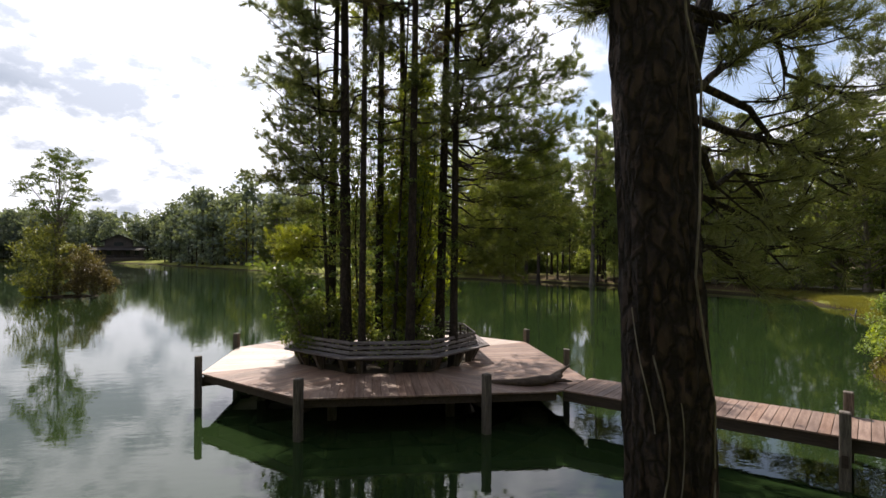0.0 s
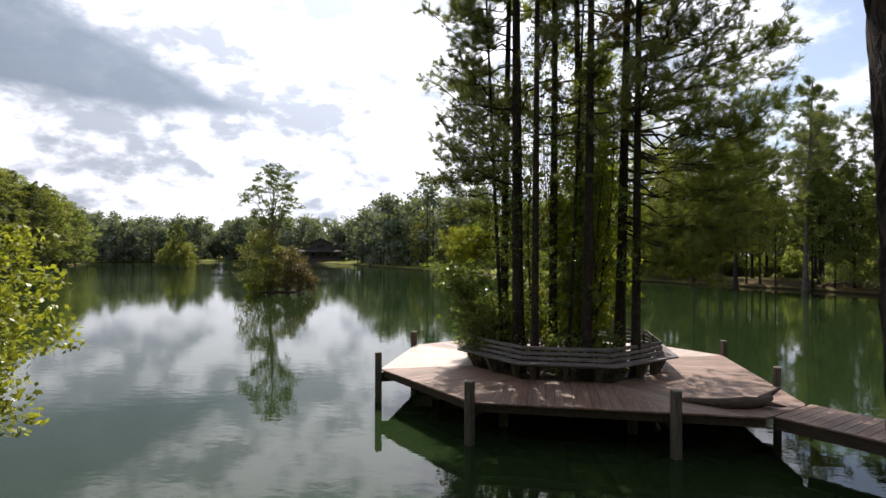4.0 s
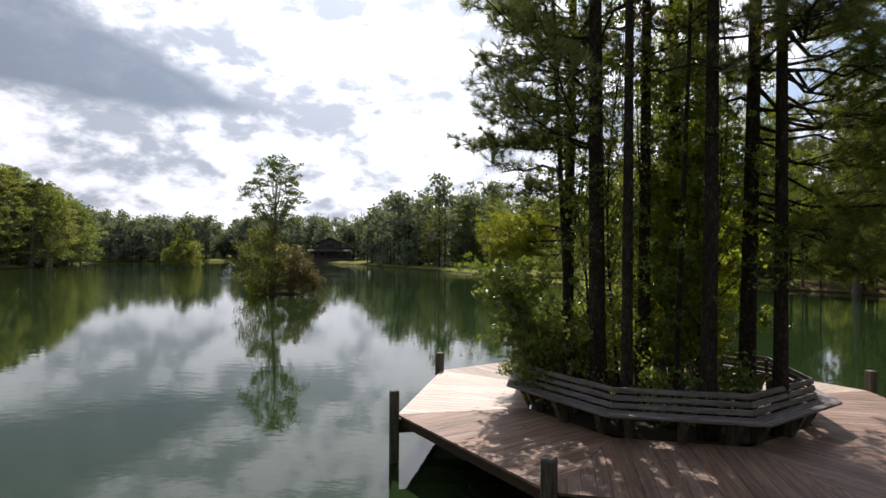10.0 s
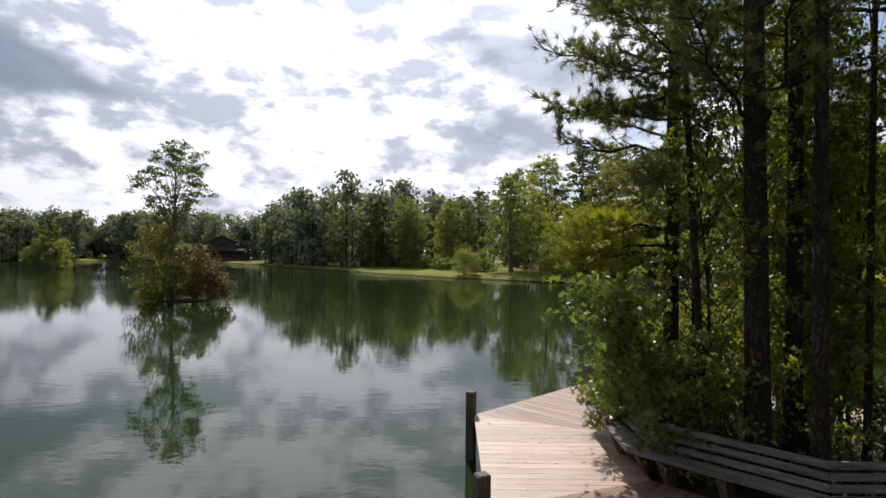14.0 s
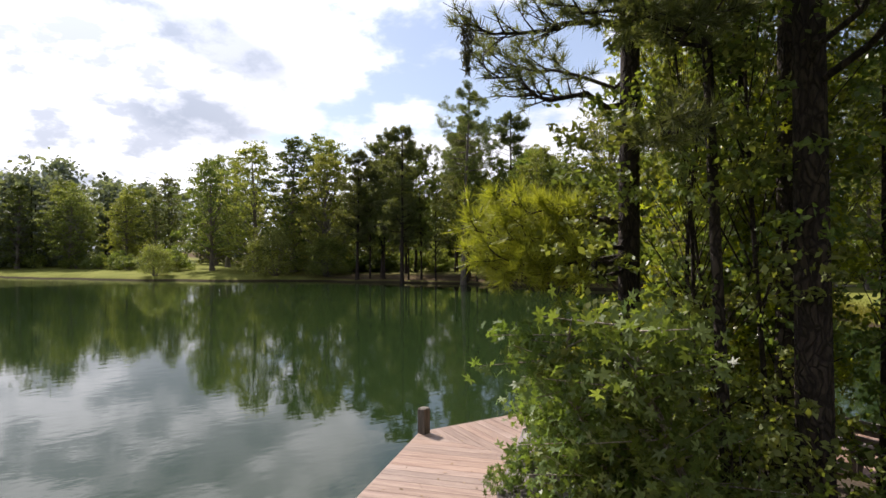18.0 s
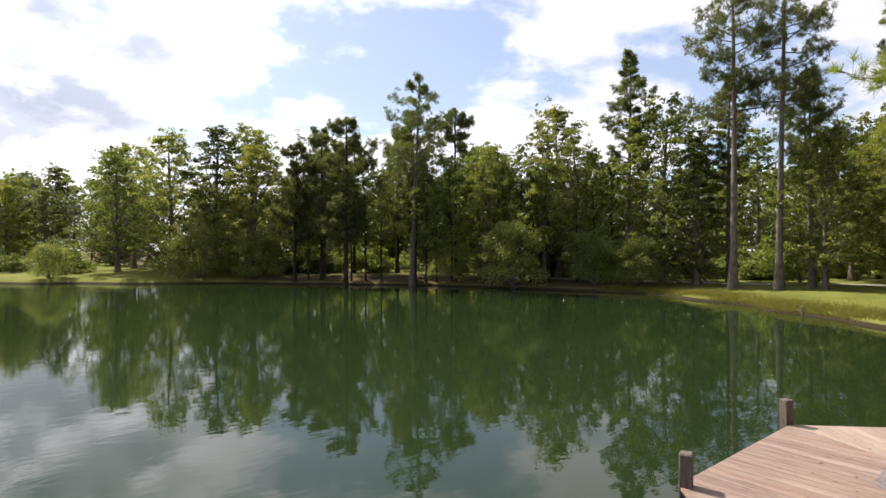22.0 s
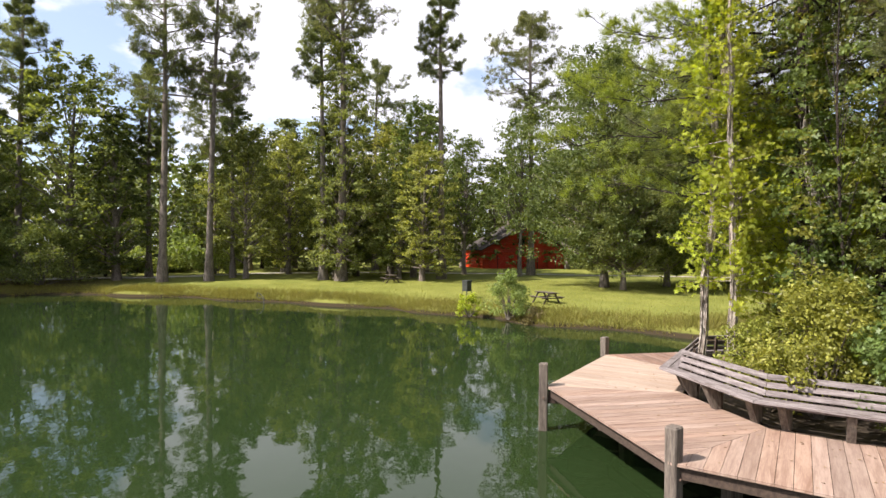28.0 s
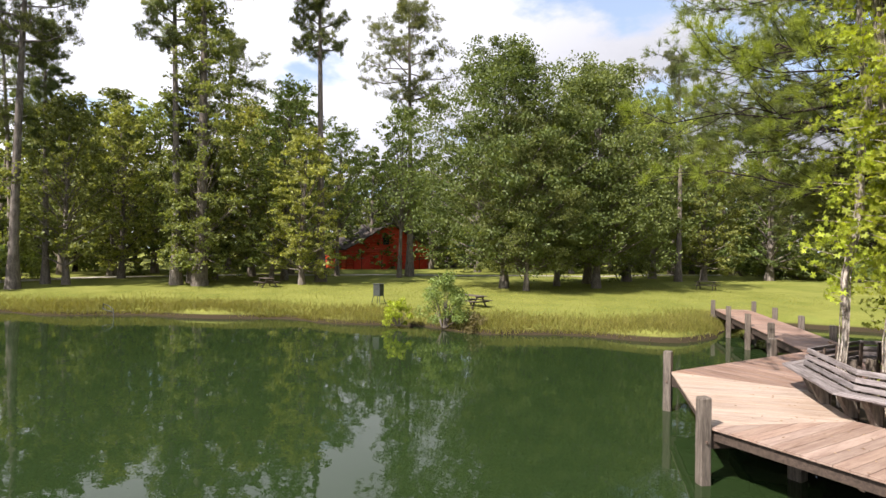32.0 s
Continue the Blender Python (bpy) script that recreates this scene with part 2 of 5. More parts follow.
WATER = water_material()


def crack(m, stretch, scale, colour, lo=0.02, hi=0.16):
    """Dark fissures between bark plates, cut into the colour and the relief."""
    k = Nodes(m.node_tree, False)
    bsdf = next(n for n in m.node_tree.nodes if n.type == "BSDF_PRINCIPLED")
    place = k.n("ShaderNodeTexCoord").outputs["Object"]
    bent = k.n("ShaderNodeVectorMath", operation="ADD")
    wild = k.n("ShaderNodeTexNoise")
    wild.inputs["Scale"].default_value = 2.6
    half = k.n("ShaderNodeVectorMath", operation="SCALE")
    half.inputs["Scale"].default_value = 0.3
    k.link(wild.outputs["Color"], half.inputs[0])
    k.link(place, wild.inputs["Vector"])
    k.link(place, bent.inputs[0])
    k.link(half.outputs[0], bent.inputs[1])
    cell = k.n("ShaderNodeTexVoronoi", feature="DISTANCE_TO_EDGE")
    cell.inputs["Scale"].default_value = scale
    k.link(k.stretch(bent.outputs[0], stretch), cell.inputs["Vector"])
    plate = k.ramp(k.math("ADD", cell.outputs["Distance"], k.math("MULTIPLY", k.math("SUBTRACT", k.noise(place, 9.0, 6, 0.7), 0.45), hi * 2.2)), lo, hi)
    old = bsdf.inputs["Base Color"].links[0].from_socket
    k.link(k.mix(plate, colour, old), bsdf.inputs["Base Color"])
    bump = bsdf.inputs["Normal"].links[0].from_node
    height = bump.inputs["Height"].links[0].from_socket
    k.link(k.math("ADD", k.math("MULTIPLY", height, 0.4), plate), bump.inputs["Height"])
    return m


GRASS = surface("grass_ground", (0.120, 0.135, 0.028), (0.195, 0.200, 0.050), 0.35, 0.95, 0.8, 0.06, 9.0, spot=(0.15, 0.165, 0.040), shine=0.04)
GRASS_N = Nodes(GRASS.node_tree, False)
bank_z = GRASS_N.n("ShaderNodeSeparateXYZ")
GRASS_N.link(GRASS_N.n("ShaderNodeTexCoord").outputs["Object"], bank_z.inputs[0])
rough_edge = GRASS_N.math("ADD", bank_z.outputs[2], GRASS_N.math("MULTIPLY", GRASS_N.noise(None, 14.0, 5, 0.7), -0.35))
grass_bsdf = next(n for n in GRASS.node_tree.nodes if n.type == "BSDF_PRINCIPLED")
grass_in = grass_bsdf.inputs["Base Color"].links[0].from_socket
straw = GRASS_N.math("MULTIPLY", GRASS_N.ramp(bank_z.outputs[0], 12.0, 24.0), GRASS_N.ramp(bank_z.outputs[1], 26.0, 40.0))
straw = GRASS_N.math("MULTIPLY", straw, GRASS_N.ramp(GRASS_N.noise(None, 9.0, 4, 0.6), 0.35, 0.55))
wooded = GRASS_N.mix(straw, grass_in, (0.085, 0.058, 0.034))
GRASS_N.link(GRASS_N.mix(GRASS_N.ramp(rough_edge, 0.0, 0.14), (0.040, 0.030, 0.018), wooded), grass_bsdf.inputs["Base Color"])
SOIL = surface("dark_soil", (0.030, 0.022, 0.014), (0.075, 0.055, 0.035), 1.5, 0.95, 0.6, 0.03)
PATHWAY = surface("gravel_drive", (0.22, 0.195, 0.155), (0.36, 0.33, 0.27), 1.2, 0.95, 0.5, 0.02, 30)
# real weathering; sunlight, glare and shade are put into the three tones too
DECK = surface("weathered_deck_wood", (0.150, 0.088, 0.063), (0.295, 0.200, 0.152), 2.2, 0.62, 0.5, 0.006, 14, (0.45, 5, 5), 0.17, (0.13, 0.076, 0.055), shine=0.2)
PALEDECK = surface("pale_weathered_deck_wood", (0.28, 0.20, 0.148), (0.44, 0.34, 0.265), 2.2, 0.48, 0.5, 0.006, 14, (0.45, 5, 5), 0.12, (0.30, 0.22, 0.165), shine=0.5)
MIDDECK = surface("sunlit_tone_deck_wood", (0.205, 0.134, 0.102), (0.325, 0.236, 0.184), 2.2, 0.58, 0.5, 0.006, 14, (0.45, 5, 5), 0.15, (0.18, 0.115, 0.085), shine=0.35)
GREYWOOD = surface("grey_weathered_wood", (0.090, 0.074, 0.069), (0.250, 0.220, 0.214), 2.5, 0.75, 0.5, 0.006, 16, (0.6, 6, 6), 0.15, (0.085, 0.068, 0.058), shine=0.15)
POSTWOOD = surface("grey_post_wood", (0.056, 0.043, 0.034), (0.165, 0.137, 0.110), 3.0, 0.8, 0.6, 0.008, 16, (6, 6, 0.6), 0.1, (0.055, 0.044, 0.034))
FRAMEWOOD = surface("dark_frame_wood", (0.030, 0.020, 0.014), (0.072, 0.049, 0.036), 3.0, 0.8, 0.5, 0.006, 16, (0.6, 6, 6), 0.12)
BIGBARK = crack(surface("dark_plated_pine_bark", (0.020, 0.013, 0.010), (0.064, 0.041, 0.032), 4.0, 0.95, 1.0, 0.05, 14, (1.5, 1.5, 0.8), 0.0, (0.058, 0.031, 0.023)), (1.0, 1.0, 0.30), 9.0, (0.014, 0.009, 0.007), 0.0, 0.26)
PINEBARK = crack(surface("pine_bark", (0.026, 0.019, 0.015), (0.080, 0.058, 0.046), 4.0, 0.95, 1.0, 0.04, 13, (2.0, 2.0, 0.6), 0.1, (0.085, 0.064, 0.050)), (1.0, 1.0, 0.32), 13.0, (0.028, 0.020, 0.016), 0.0, 0.22)
GREYBARK = surface("grey_bark", (0.085, 0.068, 0.054), (0.215, 0.185, 0.155), 4.0, 0.95, 0.8, 0.03, 15, (1.5, 1.5, 0.5), 0.15)
PALEBARK = surface("pale_stripped_bark", (0.10, 0.072, 0.052), (0.50, 0.44, 0.37), 9.0, 0.9, 1.0, 0.03, 26, (2.2, 2.2, 0.5), 0.1, (0.11, 0.08, 0.06))
REDLOG = surface("red_stained_log", (0.36, 0.030, 0.012), (0.52, 0.060, 0.022), 2.0, 0.6, 0.4, 0.01, 12, (0.5, 4, 4), 0.08)
REDDOOR = surface("red_door_paint", (0.40, 0.022, 0.014), (0.48, 0.036, 0.020), 2.0, 0.55, 0.2, 0.004)
BROWNROOF = surface("brown_shingle_roof", (0.030, 0.024, 0.021), (0.066, 0.053, 0.046), 1.5, 0.9, 0.6, 0.02, 14)
GREENROOF = surface("green_metal_roof", (0.06, 0.13, 0.10), (0.09, 0.18, 0.14), 1.0, 0.5, 0.2, 0.01)
LOGWALL = surface("dark_log_wall", (0.060, 0.050, 0.047), (0.10, 0.083, 0.076), 1.5, 0.8, 0.5, 0.02)
GLASS = surface("dark_window_glass", (0.02, 0.025, 0.03), (0.03, 0.035, 0.04), 1.0, 0.12, 0.0)
DARKMETAL = surface("dark_feeder_metal", (0.035, 0.04, 0.035), (0.06, 0.065, 0.06), 6.0, 0.55, 0.2, 0.004, metal=0.3)
RUST = surface("rusty_bolt_metal", (0.10, 0.055, 0.035), (0.22, 0.17, 0.14), 20.0, 0.6, 0.2, 0.002, metal=0.6)
DARKTABLE = surface("dark_table_wood", (0.05, 0.038, 0.030), (0.10, 0.078, 0.060), 4.0, 0.8, 0.3, 0.005, 20, (0.6, 6, 6))
DRIFT = surface("dark_driftwood", (0.05, 0.035, 0.026), (0.13, 0.095, 0.072), 5.0, 0.9, 0.8, 0.02, 18, (0.5, 4, 4))
LEAF_MID = leaf("broad_leaves", (0.100, 0.145, 0.042), (0.255, 0.300, 0.102), 0.42)
LEAF_DARK = leaf("dark_green_leaves", (0.064, 0.094, 0.026), (0.172, 0.205, 0.072), 0.36)
LEAF_OLIVE = leaf("olive_leaves", (0.140, 0.172, 0.042), (0.310, 0.335, 0.110), 0.42)
LEAF_BRIGHT = leaf("bright_vine_leaves", (0.22, 0.27, 0.028), (0.36, 0.39, 0.050), 0.46)
# distance haze is mixed into this paler, bluer leaf colour
LEAF_FAR = leaf("haze_tinted_far_leaves", (0.128, 0.160, 0.135), (0.222, 0.256, 0.215), 0.3, 0.85)
LEAF_ISLET = leaf("olive_brown_leaves", (0.088, 0.108, 0.036), (0.180, 0.196, 0.070), 0.42)
LEAF_RUST = leaf("rusty_shrub_leaves", (0.105, 0.082, 0.040), (0.155, 0.145, 0.055), 0.3)
LEAF_GUM = leaf("sweetgum_leaves", (0.085, 0.135, 0.036), (0.200, 0.262, 0.085), 0.42, 0.35)
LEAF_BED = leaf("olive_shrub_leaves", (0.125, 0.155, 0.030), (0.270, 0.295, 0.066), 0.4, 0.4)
NEEDLE_DARK = leaf("dark_pine_needles", (0.085, 0.112, 0.048), (0.200, 0.228, 0.104), 0.42, 0.5)
# sunlight on the boughs is put into this brighter, yellower needle colour
NEEDLE_BRIGHT = leaf("sunlit_pine_needles", (0.16, 0.215, 0.032), (0.27, 0.32, 0.055), 0.4, 0.5)
NEEDLE_NEAR = leaf("green_pine_needles", (0.105, 0.126, 0.062), (0.205, 0.225, 0.115), 0.42, 0.45)
NEEDLE_BROWN = leaf("browned_pine_needles", (0.095, 0.075, 0.040), (0.185, 0.160, 0.080), 0.35, 0.6)
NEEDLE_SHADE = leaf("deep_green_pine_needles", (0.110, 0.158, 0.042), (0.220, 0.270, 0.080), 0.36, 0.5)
MOSS = leaf("grey_moss", (0.06, 0.06, 0.042), (0.11, 0.11, 0.078), 0.3, 0.8)
BLADE = leaf("grass_blades", (0.14, 0.16, 0.032), (0.24, 0.24, 0.06), 0.35, 0.6)

# ---------------------------------------------------------------- mesh helpers
rng = np.random.default_rng(7)


def fast_mesh(name, verts, faces, smooth=False):
    """A mesh from arrays; every face has the same number of corners."""
    verts, faces = np.asarray(verts, np.float32), np.asarray(faces, np.int32)
    me = bpy.data.meshes.new(name)
    me.vertices.add(len(verts))
    me.vertices.foreach_set("co", verts.ravel())
    n, c = faces.shape
    me.loops.add(n * c)
    me.loops.foreach_set("vertex_index", faces.ravel())
    me.polygons.add(n)
    me.polygons.foreach_set("loop_start", np.arange(0, n * c, c, dtype=np.int32))
    me.update(calc_edges=True)
    if smooth:
        me.polygons.foreach_set("use_smooth", np.ones(n, bool))
    return me


def part(name, data, material, parent=None, label="", m=None):
    """One mesh object, under a thing or a part. data: a bmesh or a mesh."""
    if isinstance(data, bmesh.types.BMesh):
        me = bpy.data.meshes.new(name)
        data.to_mesh(me)
        data.free()
        data = me
    if material and not data.materials:
        data.materials.append(material)
    ob = new(name, data)
    if parent:
        ob.parent = parent
    if m is not None:
        ob.matrix_basis = m
    if label:
        ob["label"] = label
    return ob


def thing(name, label, category, group="", m=None, kind=""):
    ob = tagged(new(name), label, category, group, kind)
    if m is not None:
        ob.matrix_basis = m
    return ob


def box(bm, x0, x1, y0, y1, z0, z1, m=None, bevel=0.0):
    g = bmesh.ops.create_cube(bm, size=1.0)
    t = Matrix.Translation(((x0 + x1) / 2, (y0 + y1) / 2, (z0 + z1) / 2)) @ Matrix.Diagonal((x1 - x0, y1 - y0, z1 - z0, 1))
    bmesh.ops.transform(bm, matrix=(m @ t) if m else t, verts=g["verts"])
    if bevel:
        edges = list({e for v in g["verts"] for e in v.link_edges})
        bmesh.ops.bevel(bm, geom=edges, offset=bevel, segments=1, affect="EDGES")
    return bm


def boxmesh(name, x0, x1, y0, y1, z0, z1, material, bevel=0.0):
    bm = box(bmesh.new(), x0, x1, y0, y1, z0, z1, None, bevel)
    me = bpy.data.meshes.new(name)
    bm.to_mesh(me)
    bm.free()
    me.materials.append(material)
    return me


def prism(points, z0, z1):
    """An upright prism over a flat outline."""
    bm = bmesh.new()
    low = [bm.verts.new((x, y, z0)) for x, y in points]
    high = [bm.verts.new((x, y, z1)) for x, y in points]
    bm.faces.new(low[::-1])
    bm.faces.new(high)
    for i in range(len(points)):
        j = (i + 1) % len(points)
        bm.faces.new((low[i], low[j], high[j], high[i]))
    bmesh.ops.recalc_face_normals(bm, faces=bm.faces)
    return bm


def tubes(paths, sides=7):
    """Verts and faces of tapered tubes; each path is a list of (point, radius)."""
    verts, faces, base = [], [], 0
    ring = np.linspace(0, 2 * math.pi, sides, endpoint=False)
    for path in paths:
        pts = np.array([p for p, _ in path], float)
        rad = [r for _, r in path]
        for i, p in enumerate(pts):
            d = pts[min(i + 1, len(pts) - 1)] - pts[max(i - 1, 0)]
            d = d / (np.linalg.norm(d) + 1e-9)
            a = np.cross(d, (0.31, 0.95, 0.02) if abs(d[2]) > 0.8 else (0, 0, 1))
            a = a / (np.linalg.norm(a) + 1e-9)
            b = np.cross(d, a)
            verts.append(p + rad[i] * (np.cos(ring)[:, None] * a + np.sin(ring)[:, None] * b))
        for i in range(len(pts) - 1):
            for s in range(sides):
                q, r = base + i * sides + s, base + i * sides + (s + 1) % sides
                faces.append((q, r, r + sides, q + sides))
        base += len(pts) * sides
    return np.concatenate(verts), np.array(faces)


def unit(v):
    return v / (np.linalg.norm(v, axis=-1, keepdims=True) + 1e-9)


def leaf_cards(centres, length, width, droop=0.0, face=0.75):
    """Small leaves with a fold along the middle, turned at random but facing the sky more than not; one quad each."""
    n = len(centres)
    w = unit(rng.normal(size=(n, 3)) + np.array((0, 0, face)))
    u = unit(np.cross(w, rng.normal(size=(n, 3))) + np.array((0, 0, -0.5 * droop)))
    v = unit(np.cross(w, u))
    L = length * rng.uniform(0.65, 1.3, (n, 1))
    W = width * rng.uniform(0.7, 1.25, (n, 1))
    quad = np.stack((centres - u * L * 0.5, centres + v * W * 0.5 + w * W * 0.15, centres + u * L * 0.5, centres - v * W * 0.5 + w * W * 0.15), 1)
    return quad.reshape(-1, 3), np.arange(4 * n).reshape(n, 4)


def lobed_leaves(centres, size, droop=0.0):
    """Star-shaped leaves of five pointed lobes."""
    n = len(centres)
    u = unit(rng.normal(size=(n, 3)) + np.array((0, 0, -droop)))
    v = unit(np.cross(u, rng.normal(size=(n, 3))))
    L = (size * rng.uniform(0.6, 1.3, (n, 1)))[:, :, None]
    tri = []
    for a in (-1.9, -0.95, 0.0, 0.95, 1.9):
        for b, r in ((a - 0.42, 0.28), (a, 0.62 if abs(a) < 1 else 0.48), (a + 0.42, 0.28)):
            tri.append(u * math.cos(b) * r + v * math.sin(b) * r)
    pts = np.stack(tri, 1) * L + centres[:, None, :]
    pts = np.concatenate((pts, centres[:, None, :]), 1)
    quad = np.array([(15, 3 * i, 3 * i + 1, 3 * i + 2) for i in range(5)])
    return pts.reshape(-1, 3), (quad[None] + 16 * np.arange(n)[:, None, None]).reshape(-1, 4)


def needle_tufts(centres, ways, count, length, width, spread=0.9):
    """Sprays of long needles from each twig's end; one thin triangle each."""
    n = len(centres)
    c, w = np.repeat(centres, count, 0), np.repeat(ways, count, 0)
    d = unit(w + spread * rng.normal(size=(n * count, 3)) * 0.75 + np.array((0, 0, 0.12)))
    L = length * rng.uniform(0.7, 1.2, (n * count, 1))
    s = unit(np.cross(d, rng.normal(size=d.shape))) * width * 0.5
    root = c - w * rng.uniform(0, 0.5, (n * count, 1)) * length
    tri = np.stack((root - s, root + s, root + d * L), 1)
    return tri.reshape(-1, 3), np.arange(3 * n * count).reshape(-1, 3)


# ---------------------------------------------------------------- tree kinds


def trunk_path(height, r, bend=0.3, steps=9, taper=0.25):
    a, b = rng.uniform(0, 6.28, 2)
    out = []
    for i in range(steps + 1):
        f = i / steps
        flare = 1 + 0.55 * math.exp(-f * height / 0.5)
        out.append((np.array((bend * math.sin(2.1 * f + a) * f, bend * math.cos(1.7 * f + b) * f, f * height)), r * flare * (1 - (1 - taper) * f)))
    return out


def along(path, f):
    i = min(int(f * (len(path) - 1)), len(path) - 2)
    g = f * (len(path) - 1) - i
    return path[i][0] * (1 - g) + path[i + 1][0] * g


def tree_thing(name, label, category, trunk, crown, bark, leaves, group):
    t = thing(name, label, category, group)
    part("trunk", fast_mesh("trunk", *tubes(trunk[:1], 9), smooth=True), bark, t)
    part("branchwork", fast_mesh("branchwork", *tubes(trunk[1:], 5), smooth=True), bark, t)["kind"] = "stuff"
    part("crown", fast_mesh("crown", *crown), leaves, t)["kind"] = "stuff"
    return t


def broadleaf(label, height, width, bark, leaves, clusters=70, per=75, size=0.42, low=0.16, group="trees round the pond", name="broadleaf_tree", radius=None, slim=1.0, bend=0.02):
    """A tree with limbs to many leaf clusters, which leave gaps between them."""
    path = trunk_path(height * 0.86, radius or height * 0.016, height * bend)
    paths, cents = [path], []
    for i in range(clusters):
        f = low + (1 - low) * (i + rng.uniform(0, 1)) / clusters
        g = (f - low) / (1 - low)
        wide = width * 0.5 * (math.sin(math.pi * min(0.97, 0.16 + 0.84 * g)) ** 0.62) * slim
        a = i * 2.4 + rng.uniform(-0.5, 0.5)
        r = wide * rng.uniform(0.35, 1.05)
        tip = along(path, min(f, 0.99)) * (1, 1, 0) + np.array((r * math.cos(a), r * math.sin(a), height * f + rng.uniform(-0.4, 0.4)))
        cents.append(tip)
        if i % 2 == 0:
            root = along(path, max(0.12, min(0.95, f * 0.86 - 0.05 - 0.05 * r / height)))
            mid = (root + tip) / 2 + np.array((0, 0, -0.03 * r))
            th = min(height * 0.0045, 0.3 * (radius or 1.0)) * (1.3 - g)
            paths.append([(root, th), (mid, th * 0.7), (tip, th * 0.25)])
    cents = np.array(cents)
    # each cluster breaks into smaller sprays with air between them
    sprays = 4
    cents = np.repeat(cents, sprays, 0) + rng.normal(size=(len(cents) * sprays, 3)) * width * np.array((0.062, 0.062, 0.045))
    per = max(8, per // sprays)
    lump = width * 0.062 * rng.uniform(0.55, 1.5, len(cents))
    pts = np.repeat(cents, per, 0) + unit(rng.normal(size=(len(cents) * per, 3))) * (np.repeat(lump, per) * rng.uniform(0.1, 1.0, len(cents) * per) ** 0.5)[:, None] * np.array((1, 1, 0.55))
    return tree_thing(name, label, "tree", paths, leaf_cards(pts, size, size * 0.62, 0.3), bark, leaves, group)


def pine(label, height, crown_from, width, leaves, bark=PINEBARK, tiers=34, per=95, needle=0.60, group="trees round the pond", radius=None, flat=0.35, bend=0.012, cone=False):
    """A pine with a bare lower trunk and needle clumps at the ends of its limbs."""
    path = trunk_path(height * 0.98, radius or height * 0.0125, height * bend, 10)
    paths, cents, ways = [path], [], []
    for i in range(tiers):
        g = (i + rng.uniform(0, 1)) / tiers
        f = crown_from + (1 - crown_from) * g
        reach = width * 0.5 * ((1.05 - g) ** 0.8 if cone else math.sin(math.pi * min(0.96, 0.22 + 0.74 * g)) ** 0.8) * rng.uniform(0.4, 1.15)
        a = i * 2.4 + rng.uniform(-0.9, 0.9)
        root = along(path, min(f, 0.99))
        way = np.array((math.cos(a), math.sin(a), rng.uniform(0.05, 0.75)))
        tip = root + way * reach
        th = height * 0.0028 * (1.25 - g)
        paths.append([(root, th), ((root + tip) / 2 + (0, 0, -0.09 * reach), th * 0.7), (tip, th * 0.3)])
        side = np.array((-way[1], way[0], 0.0))
        for s in (0.42, 0.55, 0.66, 0.76, 0.85, 0.93, 1.0):
            base = root + way * reach * s + np.array((0, 0, -0.06 * reach))
            for q in (-1, 0, 1):
                if q and rng.uniform() < 0.3:
                    continue
                end = base + side * q * reach * rng.uniform(0.12, 0.42) * (1.25 - 0.7 * s) + np.array((0, 0, rng.uniform(-0.16, 0.22) * reach)) + rng.normal(size=3) * 0.12
                cents.append(end)
                paths.append([(base, th * 0.35), (end, th * 0.15)])
    cents = np.array(cents)
    lump = 0.13 * (width / 2) ** 0.75 * rng.uniform(0.5, 1.35, len(cents))
    per = max(6, per // 11)
    n = len(cents) * per
    pts = np.repeat(cents, per, 0) + unit(rng.normal(size=(n, 3))) * (np.repeat(lump, per) * rng.uniform(0.1, 1, n) ** 0.5)[:, None] * np.array((1, 1, 0.7))
    crown = needle_tufts(pts, unit(rng.normal(size=(n, 3)) + (0, 0, 0.5)), 7, needle * 0.72, needle * 0.075, 1.3)
    return tree_thing("pine_tree", label, "tree", paths, crown, bark, leaves, group)


def shrub(label, height, width, leaves, count=2600, size=0.16, bark=GREYBARK, name="shrub", category="shrub", group="", stems=9, clumps=40, droop=0.4, lobed=False):
    """A many-stemmed shrub with clumped leaves and an uneven outline."""
    paths, cents = [], []
    for i in range(clumps):
        a, e = rng.uniform(0, 6.283), rng.uniform(0.05, 1.0) ** 0.8
        r = width * 0.5 * math.sqrt(max(0.05, 1 - (e - 0.35) ** 2 / 0.5)) * rng.uniform(0.35, 1.0)
        cents.append((r * math.cos(a), r * math.sin(a), height * e * rng.uniform(0.75, 1.05)))
        if i < stems:
            paths.append([(np.array((0.1 * math.cos(a), 0.1 * math.sin(a), 0)), 0.03 + 0.008 * height), (np.array(cents[-1]) * (0.55, 0.55, 0.6), 0.02), (np.array(cents[-1]), 0.008)])
    cents = np.array(cents)
    per = count // clumps
    lump = width * 0.15 * rng.uniform(0.6, 1.4, clumps)
    pts = np.repeat(cents, per, 0) + unit(rng.normal(size=(clumps * per, 3))) * (np.repeat(lump, per) * rng.uniform(0.1, 1, clumps * per) ** 0.5)[:, None] * np.array((1, 1, 0.75))
    pts[:, 2] = np.maximum(pts[:, 2], 0.03)
    t = thing(name, label, category, group)
    part("branchwork", fast_mesh("branchwork", *tubes(paths, 5), smooth=True), bark, t)["kind"] = "stuff"
    part("foliage", fast_mesh("foliage", *(lobed_leaves(pts, size, droop) if lobed else leaf_cards(pts, size, size * 0.62, droop))), leaves, t)["kind"] = "stuff"
    return t


